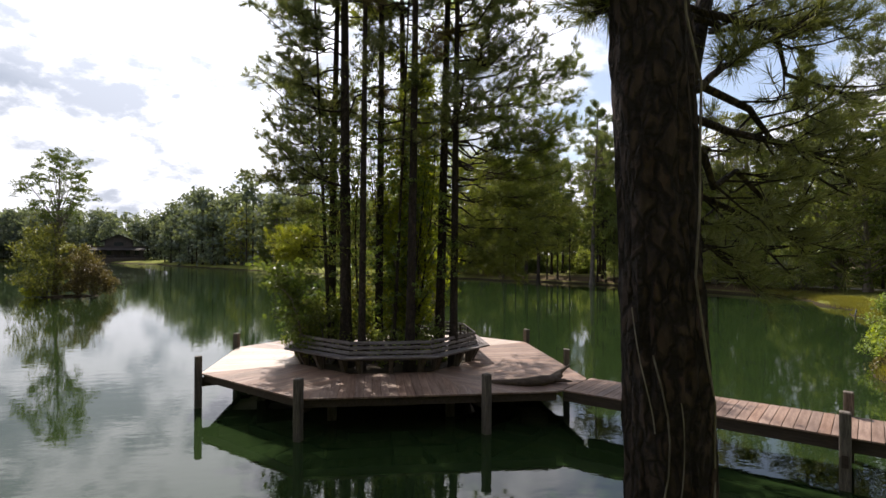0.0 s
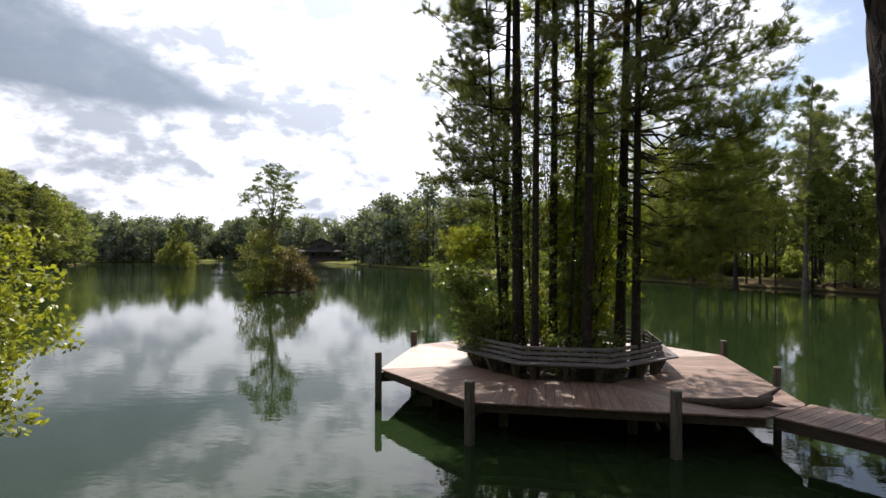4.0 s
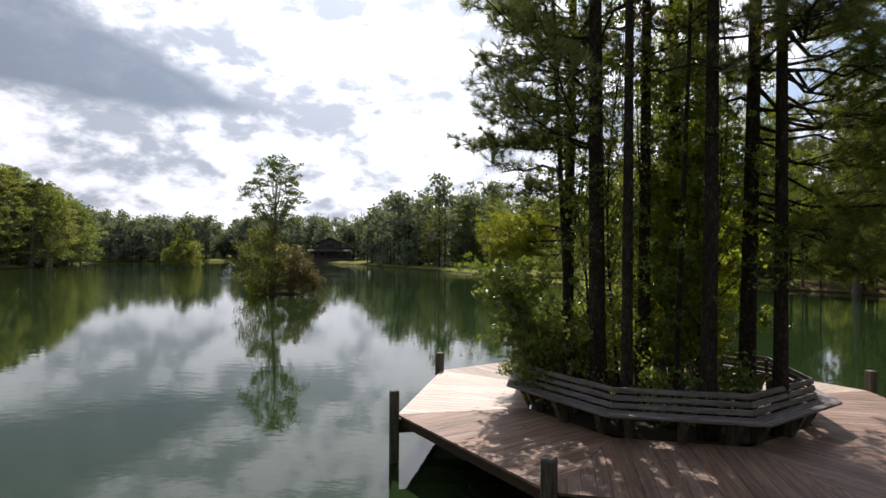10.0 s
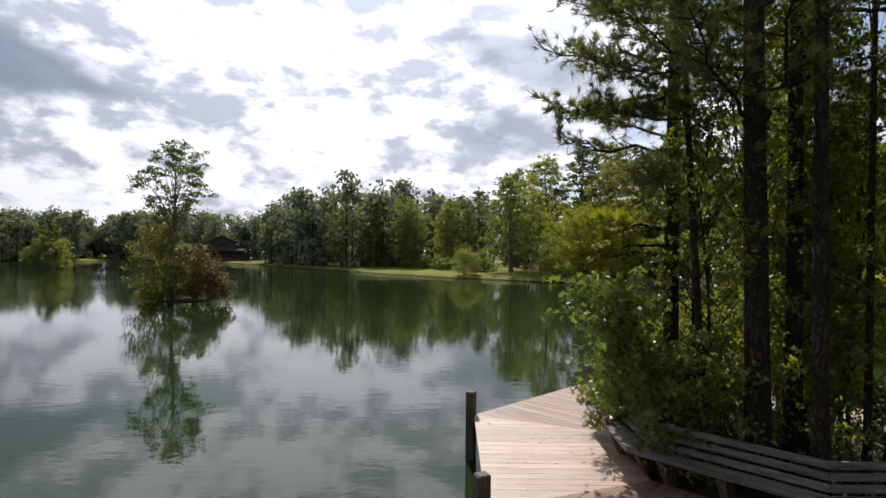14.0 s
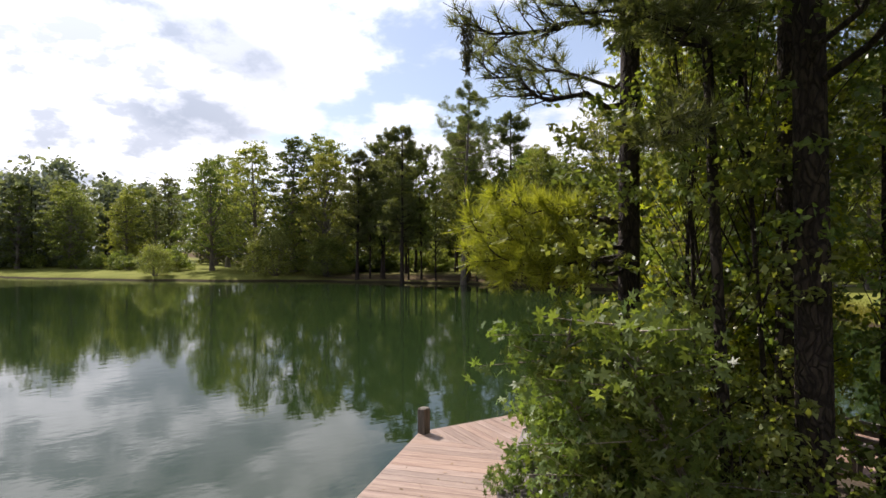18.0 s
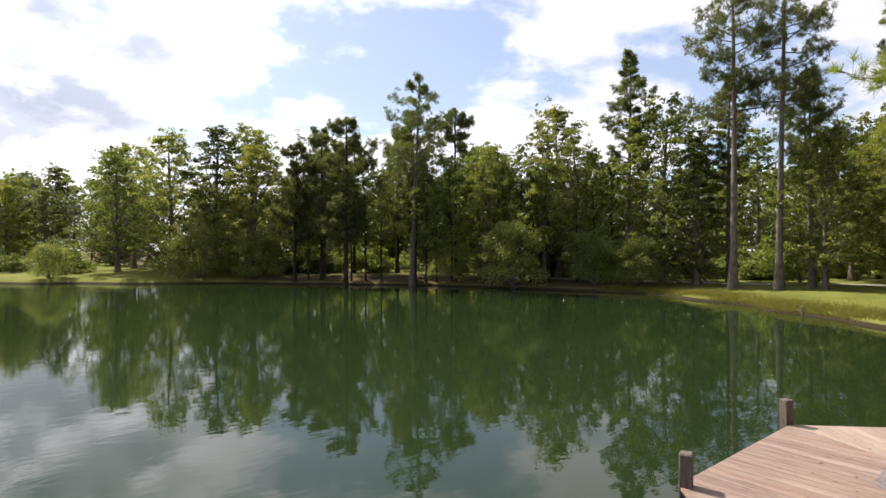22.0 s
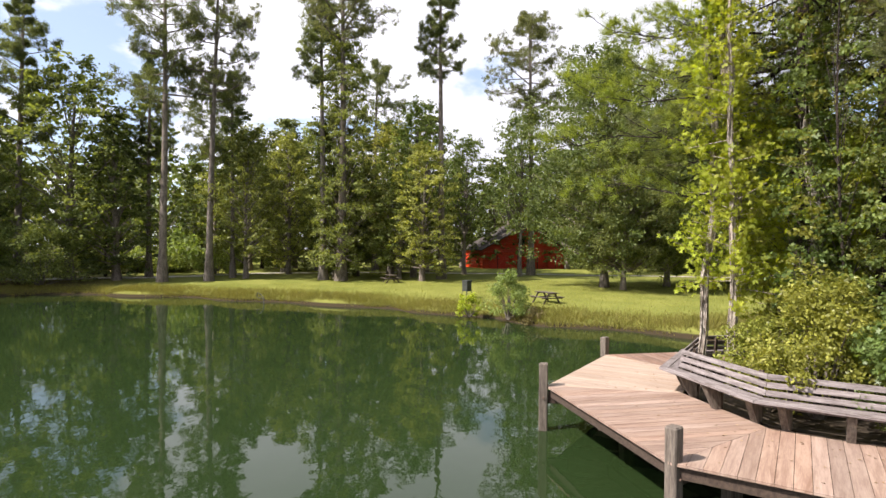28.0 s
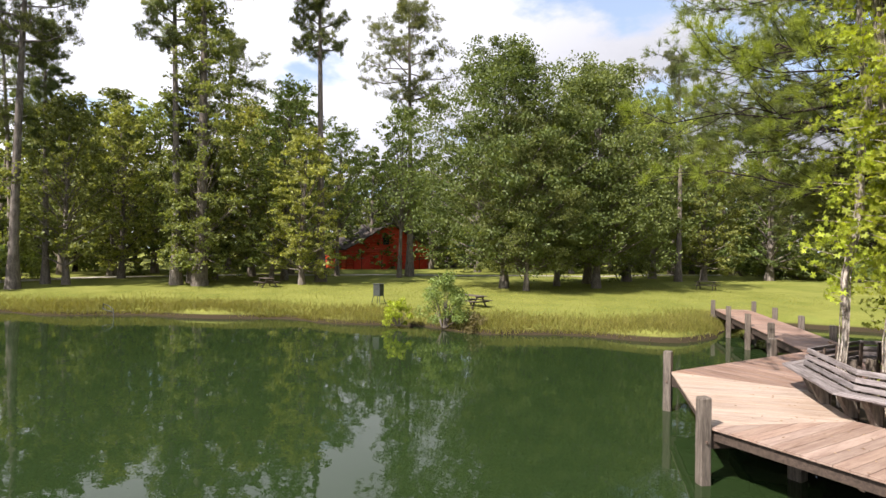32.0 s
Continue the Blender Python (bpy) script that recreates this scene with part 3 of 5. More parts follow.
def stand(kind, x, y, z, scale=1.0, turn=0.0, tall=None):
    """A further tree of a kind, turned and scaled."""
    own = kind.matrix_basis.to_scale()
    return copy_thing(kind, pose(x, y, z, 0, 0, turn) @ Matrix.Diagonal((scale / own.x, scale / own.y, (tall or scale) / own.z, 1)))

# ---------------------------------------------------------------- ground and water
SHORE = [(15.6, -17.0), (13.9, -11.0), (14.0, -8.2), (16.4, -5.6), (19.4, -1.3), (23.0, 1.2), (26.8, 4.2), (33.8, 10.9), (37.7, 18.6),
         (41.6, 24.0), (45.0, 31.0), (44.8, 40.0), (41.5, 49.0), (36.5, 62.0), (27.0, 72.5), (18.0, 84.0), (8.7, 89.0), (0.0, 96.0), (-10.0, 106.0),
         (-21.0, 118.0), (-38.0, 142.0), (-60.0, 170.0), (-90.0, 215.0), (-135.0, 262.0), (-190.0, 272.0), (-215.0, 215.0), (-172.0, 148.0),
         (-146.0, 104.0), (-112.0, 50.0), (-78.0, 0.0), (-45.0, -32.0), (-14.0, -30.5), (-3.0, -25.0), (0.9, -18.4), (2.0, -15.2), (3.6, -16.6), (7.0, -20.5), (11.5, -22.5)]
shore = np.array(SHORE)
MOUNDS = [(-33.8, 45.2, 3.2, 0.16), (-120.0, 143.0, 5.0, 0.25), (-10.9, -14.6, 1.6, 0.4)]


def shore_distance(p):
    """Distance from the waterline: above 0 on land."""
    p = np.asarray(p, float)
    best, inside = np.full(len(p), 1e9), np.zeros(len(p), bool)
    for a, b in zip(shore, np.roll(shore, -1, 0)):
        ab = b - a
        f = np.clip(((p - a) @ ab) / (ab @ ab), 0, 1)
        best = np.minimum(best, np.linalg.norm(p - a - f[:, None] * ab, axis=1))
        cross = ((a[1] > p[:, 1]) != (b[1] > p[:, 1])) & (p[:, 0] < (b[0] - a[0]) * (p[:, 1] - a[1]) / (b[1] - a[1] + 1e-12) + a[0])
        inside ^= cross
    return np.where(inside, -best, best)


def ground_height(p):
    p = np.asarray(p, float)
    d = shore_distance(p) + 0.55 * np.sin(p[:, 0] * 0.7 + p[:, 1] * 0.31) + 0.4 * np.sin(p[:, 0] * 0.23 - p[:, 1] * 0.53)
    bank = np.where(d < 0, np.maximum(-2.2, 0.5 * d), 0.52 * (1 - np.exp(-np.maximum(d, 0) / 0.55)) + 0.85 * (1 - np.exp(-np.maximum(d, 0) / 13.0)))
    for mx, my, mr, mh in MOUNDS:
        q = ((p[:, 0] - mx) ** 2 + (p[:, 1] - my) ** 2) / mr ** 2
        bank = np.maximum(bank, mh * (1.25 - q) * 1.4 - 0.1)
    return bank + np.where(d > 1, 0.05 * np.sin(p[:, 0] * 0.31) * np.cos(p[:, 1] * 0.27), 0)


def gz(x, y):
    return float(ground_height([(x, y)])[0])


def steps(lo, hi, fine, far):
    """Grid lines, fine between lo and hi and growing out to far."""
    mid = list(np.arange(lo, hi, fine))
    out, s, v = [], fine, hi
    while v < far:
        out.append(v)
        s *= 1.16
        v += s
    back, s, v = [], fine, lo - fine
    while v > -far:
        back.append(v)
        s *= 1.16
        v -= s
    return np.array(back[::-1] + mid + out)


xs, ys = steps(-42, 74, 1.0, 1500), steps(-44, 108, 1.0, 1500)
gx, gy = np.meshgrid(xs, ys)
flatp = np.stack((gx.ravel(), gy.ravel()), 1)
gh = ground_height(flatp)
nx = len(xs)
cell = np.arange(len(flatp)).reshape(len(ys), nx)
quads = np.stack((cell[:-1, :-1], cell[:-1, 1:], cell[1:, 1:], cell[1:, :-1]), -1).reshape(-1, 4)
ground = part("ground", fast_mesh("ground", np.column_stack((flatp, gh)), quads, True), GRASS)
tagged(ground, "mown grass bank and lawn round the pond", "ground", kind="structure")

wx, wy = steps(-30, 50, 8.0, 420), steps(-30, 100, 8.0, 420)
ax, ay = np.meshgrid(wx, wy)
wc = np.arange(ax.size).reshape(ax.shape)
water = part("water", fast_mesh("water", np.stack((ax.ravel(), ay.ravel(), np.zeros(ax.size)), 1), np.stack((wc[:-1, :-1], wc[:-1, 1:], wc[1:, 1:], wc[1:, :-1]), -1).reshape(-1, 4)), WATER)
tagged(water, "still green pond water mirroring sky and trees", "water", kind="structure")

# ---------------------------------------------------------------- dock
DECK_Z, R_DECK, POST_TOP = 1.09, 6.52, 1.66
A_OUT, A_IN = R_DECK * math.cos(radians(22.5)), 3.12
T8 = math.tan(radians(22.5))
BOARD, GAP, THICK = 0.232, 0.008, 0.045
dock = thing("octagonal_dock", "weathered wooden octagonal dock with a planted middle, standing in the pond", "dock")


def sector(i):
    return pose(0, 0, 0, 0, 0, 45 * i)


half = A_OUT * T8
count = int(2 * half / (BOARD + GAP)) + 1
pitch = 2 * half / count
APRON = 1.5


def board_data(u0, u1, material, reach=0.0):
    """One radial deck board, cut along the seams to the next sectors; reach: how far the landing by the walkway stands out."""
    far = A_OUT + 0.03
    v0, v1 = (min(far - 0.005, max(A_IN, abs(u) / T8 + 0.008)) for u in (u0, u1))
    o0, o1 = (far + min(reach, max(0.0, half - abs(u))) for u in (u0, u1))
    pts = [(o0, u0), (o1, u1), (v1, u1)]
    edge = A_IN * T8 * (1 if u1 > 0 else -1)
    if u0 < edge < u1:
        pts.append((A_IN, edge))
    pts.append((v0, u0))
    bm = prism(pts, DECK_Z - THICK, DECK_Z)
    me = bpy.data.meshes.new("board")
    bm.to_mesh(me)
    bm.free()
    me.materials.append(material)
    return me


rows = [(-half + k * pitch + GAP / 2, -half + (k + 1) * pitch - GAP / 2) for k in range(count)]
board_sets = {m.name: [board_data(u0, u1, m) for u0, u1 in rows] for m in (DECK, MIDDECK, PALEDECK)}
landing_boards = [board_data(u0, u1, DECK, APRON) for u0, u1 in rows]

# rim, beams and posts
rim = boxmesh("rim", A_OUT - 0.09, A_OUT - 0.045, -half + 0.04, half - 0.04, DECK_Z - 0.27, DECK_Z - THICK - 0.003, FRAMEWOOD, 0.006)
inner = boxmesh("beam", A_IN + 0.02, A_IN + 0.10, -A_IN * T8, A_IN * T8, DECK_Z - 0.33, DECK_Z - THICK - 0.003, FRAMEWOOD, 0.006)
mid_beam = boxmesh("beam", 4.6, 4.7, -4.6 * T8, 4.6 * T8, DECK_Z - 0.33, DECK_Z - THICK - 0.003, FRAMEWOOD, 0.006)
joist = boxmesh("joist", A_IN + 0.12, A_OUT - 0.06, -0.04, 0.04, DECK_Z - 0.30, DECK_Z - THICK - 0.003, FRAMEWOOD)
pile = boxmesh("pile", -0.13, 0.13, -0.13, 0.13, -2.0, DECK_Z - 0.34, POSTWOOD, 0.015)


def post_mesh(w, z0, z1):
    bm = bmesh.new()
    box(bm, -w, w, -w, w, z0, z1, None, 0.022)
    for v in bm.verts:
        if v.co.z > z1 - 0.05:
            v.co.z += 0.012 * math.sin(v.co.x * 40) + 0.01 * math.cos(v.co.y * 31)
    me = bpy.data.meshes.new("post")
    bm.to_mesh(me)
    bm.free()
    me.materials.append(POSTWOOD)
    return me


posts = post_mesh(0.108, -2.0, POST_TOP)
bracket = boxmesh("bracket", -0.62, -0.112, -0.045, 0.045, DECK_Z - 0.42, DECK_Z - 0.12, FRAMEWOOD, 0.008)
bm = bmesh.new()
bmesh.ops.create_cone(bm, cap_ends=True, segments=10, radius1=0.028, radius2=0.028, depth=0.04)
bolt = bpy.data.meshes.new("bolt")
bm.to_mesh(bolt)
bm.free()
bolt.materials.append(RUST)
for i in range(8):
    part("rim", rim, None, dock, m=sector(i))
    part("beam", inner, None, dock, m=sector(i))
    part("beam", mid_beam, None, dock, m=sector(i))
    part("joist", joist, None, dock, m=sector(i))
    part("joist", joist, None, dock, m=pose(0, 0, 0, 0, 0, 45 * i + 11))
    a = radians(22.5 + 45 * i)
    out = 6.43 if i == 2 else 6.63
    at = Matrix.Translation((out * math.cos(a), out * math.sin(a), 0)) @ pose(0, 0, 0, 0, 0, 22.5 + 45 * i)
    p = part("post", posts, None, dock, m=at)
    part("bracket", bracket, None, p)
    part("bolt", bolt, None, p, "round rusty bolt head", pose(0.0, 0.122, DECK_Z - 0.27, 90, 0, 0))
    part("pile", pile, None, dock, m=Matrix.Translation((4.65 * math.cos(a), 4.65 * math.sin(a), 0)))

# ---------------------------------------------------------------- bench round the planted middle
SEAT_Z, SEAT_OUT, SEAT_IN = 1.68, 3.62, 3.21
BACK_TOP = 2.13
bench = thing("octagonal_bench", "grey weathered octagonal wooden bench with slatted back, on the dock", "bench")


def ring_plank(name, a0, a1, z0, z1, lean=0.0, material=GREYWOOD):
    """One straight plank of an eight-sided ring, mitred at both ends; lean: how far its top stands outward."""
    bm = bmesh.new()
    rows = []
    for a, z in ((a0, z0), (a1, z0), (a1 + lean, z1), (a0 + lean, z1)):
        rows.append([bm.verts.new((a, s * (a * T8 - 0.004), z)) for s in (-1, 1)])
    for i in range(4):
        j = (i + 1) % 4
        bm.faces.new((rows[i][0], rows[j][0], rows[j][1], rows[i][1]))
    bm.faces.new([r[0] for r in rows][::-1])
    bm.faces.new([r[1] for r in rows])
    bmesh.ops.recalc_face_normals(bm, faces=bm.faces)
    bmesh.ops.bevel(bm, geom=list(bm.edges), offset=0.006, segments=1, affect="EDGES")
    bmesh.ops.transform(bm, matrix=pose(0, 0, 0, 0, 0, -90), verts=bm.verts)
    me = bpy.data.meshes.new(name)
    bm.to_mesh(me)
    bm.free()
    me.materials.append(material)
    return me


def leg_mesh():
    """A board leg that widens upward, under the seat."""
    bm = bmesh.new()
    prof = [(3.15, DECK_Z + 0.002), (3.30, DECK_Z + 0.002), (3.57, SEAT_Z - 0.053), (3.17, SEAT_Z - 0.053)]
    rows = [[bm.verts.new((a, s * 0.07, z)) for a, z in prof] for s in (-1, 1)]
    bm.faces.new(rows[0])
    bm.faces.new(rows[1][::-1])
    for i in range(4):
        j = (i + 1) % 4
        bm.faces.new((rows[0][i], rows[0][j], rows[1][j], rows[1][i]))
    bmesh.ops.recalc_face_normals(bm, faces=bm.faces)
    bmesh.ops.bevel(bm, geom=list(bm.edges), offset=0.006, segments=1, affect="EDGES")
    me = bpy.data.meshes.new("leg")
    bm.to_mesh(me)
    bm.free()
    me.materials.append(POSTWOOD)
    return me


slat_w = (SEAT_OUT - SEAT_IN) / 2
seat_slats = [ring_plank("seat_slat", SEAT_IN + k * slat_w + 0.006, SEAT_IN + (k + 1) * slat_w - 0.006, SEAT_Z - 0.05, SEAT_Z) for k in range(2)]
apron = ring_plank("apron", SEAT_IN + 0.03, SEAT_IN + 0.07, SEAT_Z - 0.16, SEAT_Z - 0.053)
rail_h = 0.104
back_rails = [ring_plank("back_rail", 3.165 - 0.028 * k, 3.205 - 0.028 * k, SEAT_Z + 0.03 + 0.152 * k, SEAT_Z + 0.03 + 0.152 * k + rail_h, -0.022) for k in range(3)]
leg = leg_mesh()
bm = bmesh.new()
box(bm, 3.118, 3.158, -0.045, 0.045, DECK_Z - 0.25, BACK_TOP - 0.02)
for v in bm.verts:
    if v.co.z > 2.0:
        v.co.x -= 0.075
stile = bpy.data.meshes.new("back_stile")
bm.to_mesh(stile)
bm.free()
stile.materials.append(FRAMEWOOD)
for i in range(8):
    for me in seat_slats:
        part("seat_slat", me, None, bench, m=pose(0, 0, 0, 0, 0, 45 * i + 90))
    part("apron", apron, None, bench, m=pose(0, 0, 0, 0, 0, 45 * i + 90))
    for me in back_rails:
        part("back_rail", me, None, bench, m=pose(0, 0, 0, 0, 0, 45 * i + 90))
    for off in (-17.5, 0, 17.5):
        part("leg", leg, None, bench, m=pose(0, 0, 0, 0, 0, 45 * i + off))
        part("back_stile", stile, None, bench, m=pose(0, 0, 0, 0, 0, 45 * i + off))

for side in (-1, 1):
    edge_board = prism([(A_OUT - 0.02, side * (half - 0.06)), (A_OUT + APRON - 0.06, side * (half - APRON - 0.02)), (A_OUT + APRON - 0.10, side * (half - APRON - 0.05)), (A_OUT - 0.06, side * (half - 0.09))], DECK_Z - 0.27, DECK_Z - THICK - 0.003)
    part("rim", edge_board, FRAMEWOOD, dock, m=sector(7))

# soil of the planted middle, heaped up from the pond's bed
bm = bmesh.new()
bmesh.ops.create_circle(bm, cap_ends=True, segments=48, radius=3.08)
top = list(bm.verts)
bmesh.ops.inset_region(bm, faces=list(bm.faces), thickness=0.6)
for v in bm.verts:
    r = v.co.length
    v.co.z = 1.05 + 0.12 * (3.1 - r) / 3.1 + 0.04 * math.sin(5 * v.co.x) * math.cos(4 * v.co.y)
rimv = [e for e in bm.edges if len(e.link_faces) == 1]
g = bmesh.ops.extrude_edge_only(bm, edges=rimv)
for v in g["geom"]:
    if isinstance(v, bmesh.types.BMVert):
        v.co.z = -2.2
        v.co.x *= 1.02
        v.co.y *= 1.02
soil = part("planting_bed", bm, SOIL)
tagged(soil, "dark soil bed with leaf litter inside the bench ring", "soil")

# ---------------------------------------------------------------- walkway to the shore
WAY = pose(0.14, 0.14, 0, 0, 0, -45)
walkway = thing("walkway", "narrow weathered board walkway from the dock to the grassy shore", "walkway", m=WAY)
W0, W1, WH = A_OUT + APRON + 0.04, 22.2, 0.92
plank = boxmesh("plank", -WH - 0.05, WH + 0.05, -0.11, 0.11, DECK_Z - THICK, DECK_Z - 0.002, DECK, 0.004)
stringer = boxmesh("stringer", W0, W1, -0.05, 0.05, DECK_Z - 0.33, DECK_Z - THICK - 0.003, FRAMEWOOD, 0.006)
for side in (-WH + 0.05, 0, WH - 0.05):
    part("stringer", stringer, None, walkway, m=Matrix.Translation((0, side, 0)))
for s in (10.7, 14.1, 17.8, 21.6):
    for side in (-1, 1):
        part("post", posts, None, walkway, m=Matrix.Translation((s, side * (WH + 0.16), 0)))
    part("cross_beam", boxmesh("cross_beam", s - 0.06, s + 0.06, -WH - 0.3, WH + 0.3, DECK_Z - 0.60, DECK_Z - 0.335, FRAMEWOOD, 0.006), None, walkway)

# ---------------------------------------------------------------- tree kinds, each built once
K_OAK = broadleaf("broad oak with dense dark green foliage on the lawn", 20.0, 15.5, GREYBARK, LEAF_DARK, 210, 280, 0.25, 0.15)
K_OAK.matrix_basis = pose(34.4, -12.6, gz(34.4, -12.6) - 0.1)
K_B1 = broadleaf("green broadleaf tree at the edge of the wood", 16.0, 9.0, GREYBARK, LEAF_MID, 110, 110, 0.29)
K_B1.matrix_basis = pose(53.6, 19.9, gz(53.6, 19.9) - 0.1)
K_B2 = broadleaf("olive green broadleaf tree at the edge of the wood", 17.0, 8.0, GREYBARK, LEAF_OLIVE, 110, 110, 0.28, 0.10)
K_B2.matrix_basis = pose(59.8, 15.8, gz(59.8, 15.8) - 0.1)
K_B3 = broadleaf("slender dark green broadleaf tree with leaves down to the grass", 18.0, 6.5, GREYBARK, LEAF_DARK, 110, 105, 0.27, 0.06)
K_B3.matrix_basis = pose(51.2, 10.3, gz(51.2, 10.3) - 0.1)
K_P1 = pine("tall pine with a bare trunk and a high dark crown", 30.0, 0.50, 11.5, NEEDLE_DARK, GREYBARK, 32, 120)
K_P1.matrix_basis = pose(50.6, 27.6, gz(50.6, 27.6) - 0.1) @ Matrix.Diagonal((1.05, 1.05, 1.2, 1))
K_P2 = pine("tall leaning pine with a sparse high crown", 30.0, 0.55, 9.5, NEEDLE_DARK, GREYBARK, 28, 120, bend=0.03)
K_P2.matrix_basis = pose(50.9, 23.2, gz(50.9, 23.2) - 0.1) @ Matrix.Diagonal((1.0, 1.0, 1.13, 1))
K_C1 = pine("young pine with a pointed crown", 22.0, 0.28, 8.6, NEEDLE_DARK, PINEBARK, 46, 110)
K_C1.matrix_basis = pose(36.1, 82.5, gz(36.1, 82.5) - 0.1)
K_W = shrub("low willowy shrub on the pond bank", 9.0, 9.0, LEAF_MID, 9000, 0.28, clumps=90, stems=14)
K_W.matrix_basis = pose(40.5, 50.5, gz(40.5, 50.5))

PINES = [(33.5, 88.5, 25.3), (34.2, 63.5, 29.5), (68.2, 4.5, 30.0), (68.7, 25.8, 27.0), (35.1, -36.3, 25.0), (-37.9, 178.4, 24.8), (-26.3, 178.6, 27.2), (-14.7, 178.8, 25.9)]
WEST = [(-158.9, 118.0, 29.0), (-161.5, 127.7, 27.2), (-162.1, 108.2, 30.0), (-150.0, 99.0, 20.0), (-171.0, 142.1, 24.4), (-175.0, 152.0, 23.0), (-185.0, 163.0, 21.0), (-153, 103, 23), (-155, 108, 25), (-157, 113, 26), (-156, 122, 24), (-160, 131, 25), (-164, 136, 24), (-168, 146, 22), (-173, 157, 21), (-180, 160, 21), (-150, 96, 25), (-166, 125, 27)]
CONES = [(27.2, 69.5, 24.5), (38.5, 69.0, 25.5), (47.3, 69.3, 26.7), (41.5, 77.6, 23.7), (23.2, 77.4, 20.5), (27.0, 76.3, 22.0), (33.0, 80.0, 19.0)]
BROAD = [(53.6, 37.2, 20.8), (44.4, 57.9, 17.6), (52.5, 32.4, 15.9), (54.5, 7.8, 12.4), (59.8, 3.3, 17.5),
         (63.0, -1.7, 19.4), (-20.4, 149.9, 18.3), (-7.3, 142.1, 17.6), (-33.1, 186.5, 22.7), (6.1, 110.8, 19.7), (12.4, 101.3, 21.7), (18.5, 97.6, 22.5),
         (24.0, 96.7, 22.9), (21.3, 88.0, 18.9), (53.5, 53.5, 22.6), (47.0, 63.2, 17.9)]
BROAD_2 = [(-51.4, 178.2, 21.1), (1.8, 159.1, 21.1), (11.0, 124.3, 22.2), (-40.5, 156.4, 16.1), (-29.7, 150.6, 17.4), (-19.1, 140.8, 15.9), (-8.4, 138.9, 15.2),
           (-2.3, 136.1, 14.4), (49.0, 3.6, 10.6), (45.5, 1.7, 12.9), (65.7, 16.6, 18.7), (68.5, 21.4, 17.8), 
           (37.3, -25.2, 19.9), (37.8, -31.4, 17.4), (41.1, -39.5, 18.3), (36.0, -42.0, 15.4), (33.1, -50.0, 18.0), (69.6, 12.4, 18.3)]
K_P3 = pine("slender pine with a narrow column of needles", 30.0, 0.46, 6.6, NEEDLE_DARK, GREYBARK, 40, 110)
K_P3.matrix_basis = pose(52.7, 41.5, gz(52.7, 41.5) - 0.1)
K_P4 = pine("tall pine with a long bare trunk and a small narrow crown", 33.0, 0.66, 6.4, NEEDLE_DARK, GREYBARK, 26, 110)
K_P4.matrix_basis = pose(48.2, -0.9, gz(48.2, -0.9) - 0.1)
K_P5 = pine("tall pine with a wide spreading crown above a vine-clad trunk", 36.0, 0.70, 16.0, NEEDLE_DARK, GREYBARK, 34, 150, radius=0.5)
K_P5.matrix_basis = pose(48.7, 9.8, gz(48.7, 9.8) - 0.1)
K_P6 = pine("open-crowned pine with rounded clumps of needles", 32.5, 0.60, 12.0, NEEDLE_DARK, GREYBARK, 30, 120)
K_P6.matrix_basis = pose(53.5, -13.1, gz(53.5, -13.1) - 0.1)
stand(K_P4, 49.9, 11.6, gz(49.9, 11.6) - 0.1, 0.95, 40, 0.95)
stand(K_P3, 56.5, 30.5, gz(56.5, 30.5) - 0.1, 0.85, 80, 0.85)
stand(K_P3, 55.0, 21.5, gz(55.0, 21.5) - 0.1, 0.75, 150, 0.78)
for n, (x, y, h) in enumerate(PINES + WEST[:3]):
    k, base = ((K_P1, 30.0), (K_P2, 30.0))[n % 2]
    stand(k, x, y, gz(x, y) - 0.15, h / base, 67 * n)
K_B5 = broadleaf("tall airy olive tree on the bank with gaps in its crown", 22.0, 7.5, GREYBARK, LEAF_OLIVE, 74, 76, 0.26, 0.2)
K_B5.matrix_basis = pose(46.5, 50.3, gz(46.5, 50.3) - 0.1) @ Matrix.Diagonal((1, 1, 1.08, 1))
stand(K_B5, 49.5, 47.2, gz(49.5, 47.2) - 0.1, 0.95, 120)
stand(K_B5, 42.5, 56.5, gz(42.5, 56.5) - 0.1, 0.85, 210)
for n, (x, y, h) in enumerate(CONES):
    stand(K_C1, x, y, gz(x, y) - 0.15, h / 22.0, 77 * n)
for n, (x, y, h) in enumerate(BROAD + BROAD_2 + WEST[3:]):
    k, base = ((K_B1, 16.0), (K_B2, 17.0), (K_B3, 18.0))[n % 3]
    stand(k, x, y, gz(x, y) - 0.15, h / base * (1.45 if n % 3 == 2 else 1.25), 53 * n, h / base * 1.08)
VINED = broadleaf("column of green vine leaves climbing a tall pine trunk", 25.5, 8.2, GREYBARK, LEAF_MID, 190, 130, 0.27, 0.05, "", "climbing_vine", 0.2)
VINED.matrix_basis = pose(48.9, 9.5, gz(48.9, 9.5) - 0.1)
K_B4 = broadleaf("tall tree with a bare lower trunk and a high green crown", 20.0, 9.0, GREYBARK, LEAF_MID, 100, 100, 0.29, 0.42, radius=0.3)
K_B4.matrix_basis = pose(52.5, 1.5, gz(52.5, 1.5) - 0.1)
stand(K_OAK, 32.5, -21.5, gz(32.5, -21.5) - 0.1, 0.98, 140)
stand(K_OAK, 31.9, -13.0, gz(31.9, -13.0) - 0.1, 0.62, 60, 0.72)
stand(K_B1, 35.5, -19.5, gz(35.5, -19.5) - 0.1, 0.95, 200, 0.95)
stand(K_B4, 52.0, -11.1, gz(52.0, -11.1) - 0.1, 0.8, 300, 0.95)
stand(K_B4, 57.0, -5.6, gz(57.0, -5.6) - 0.1, 0.8, 20, 0.85)

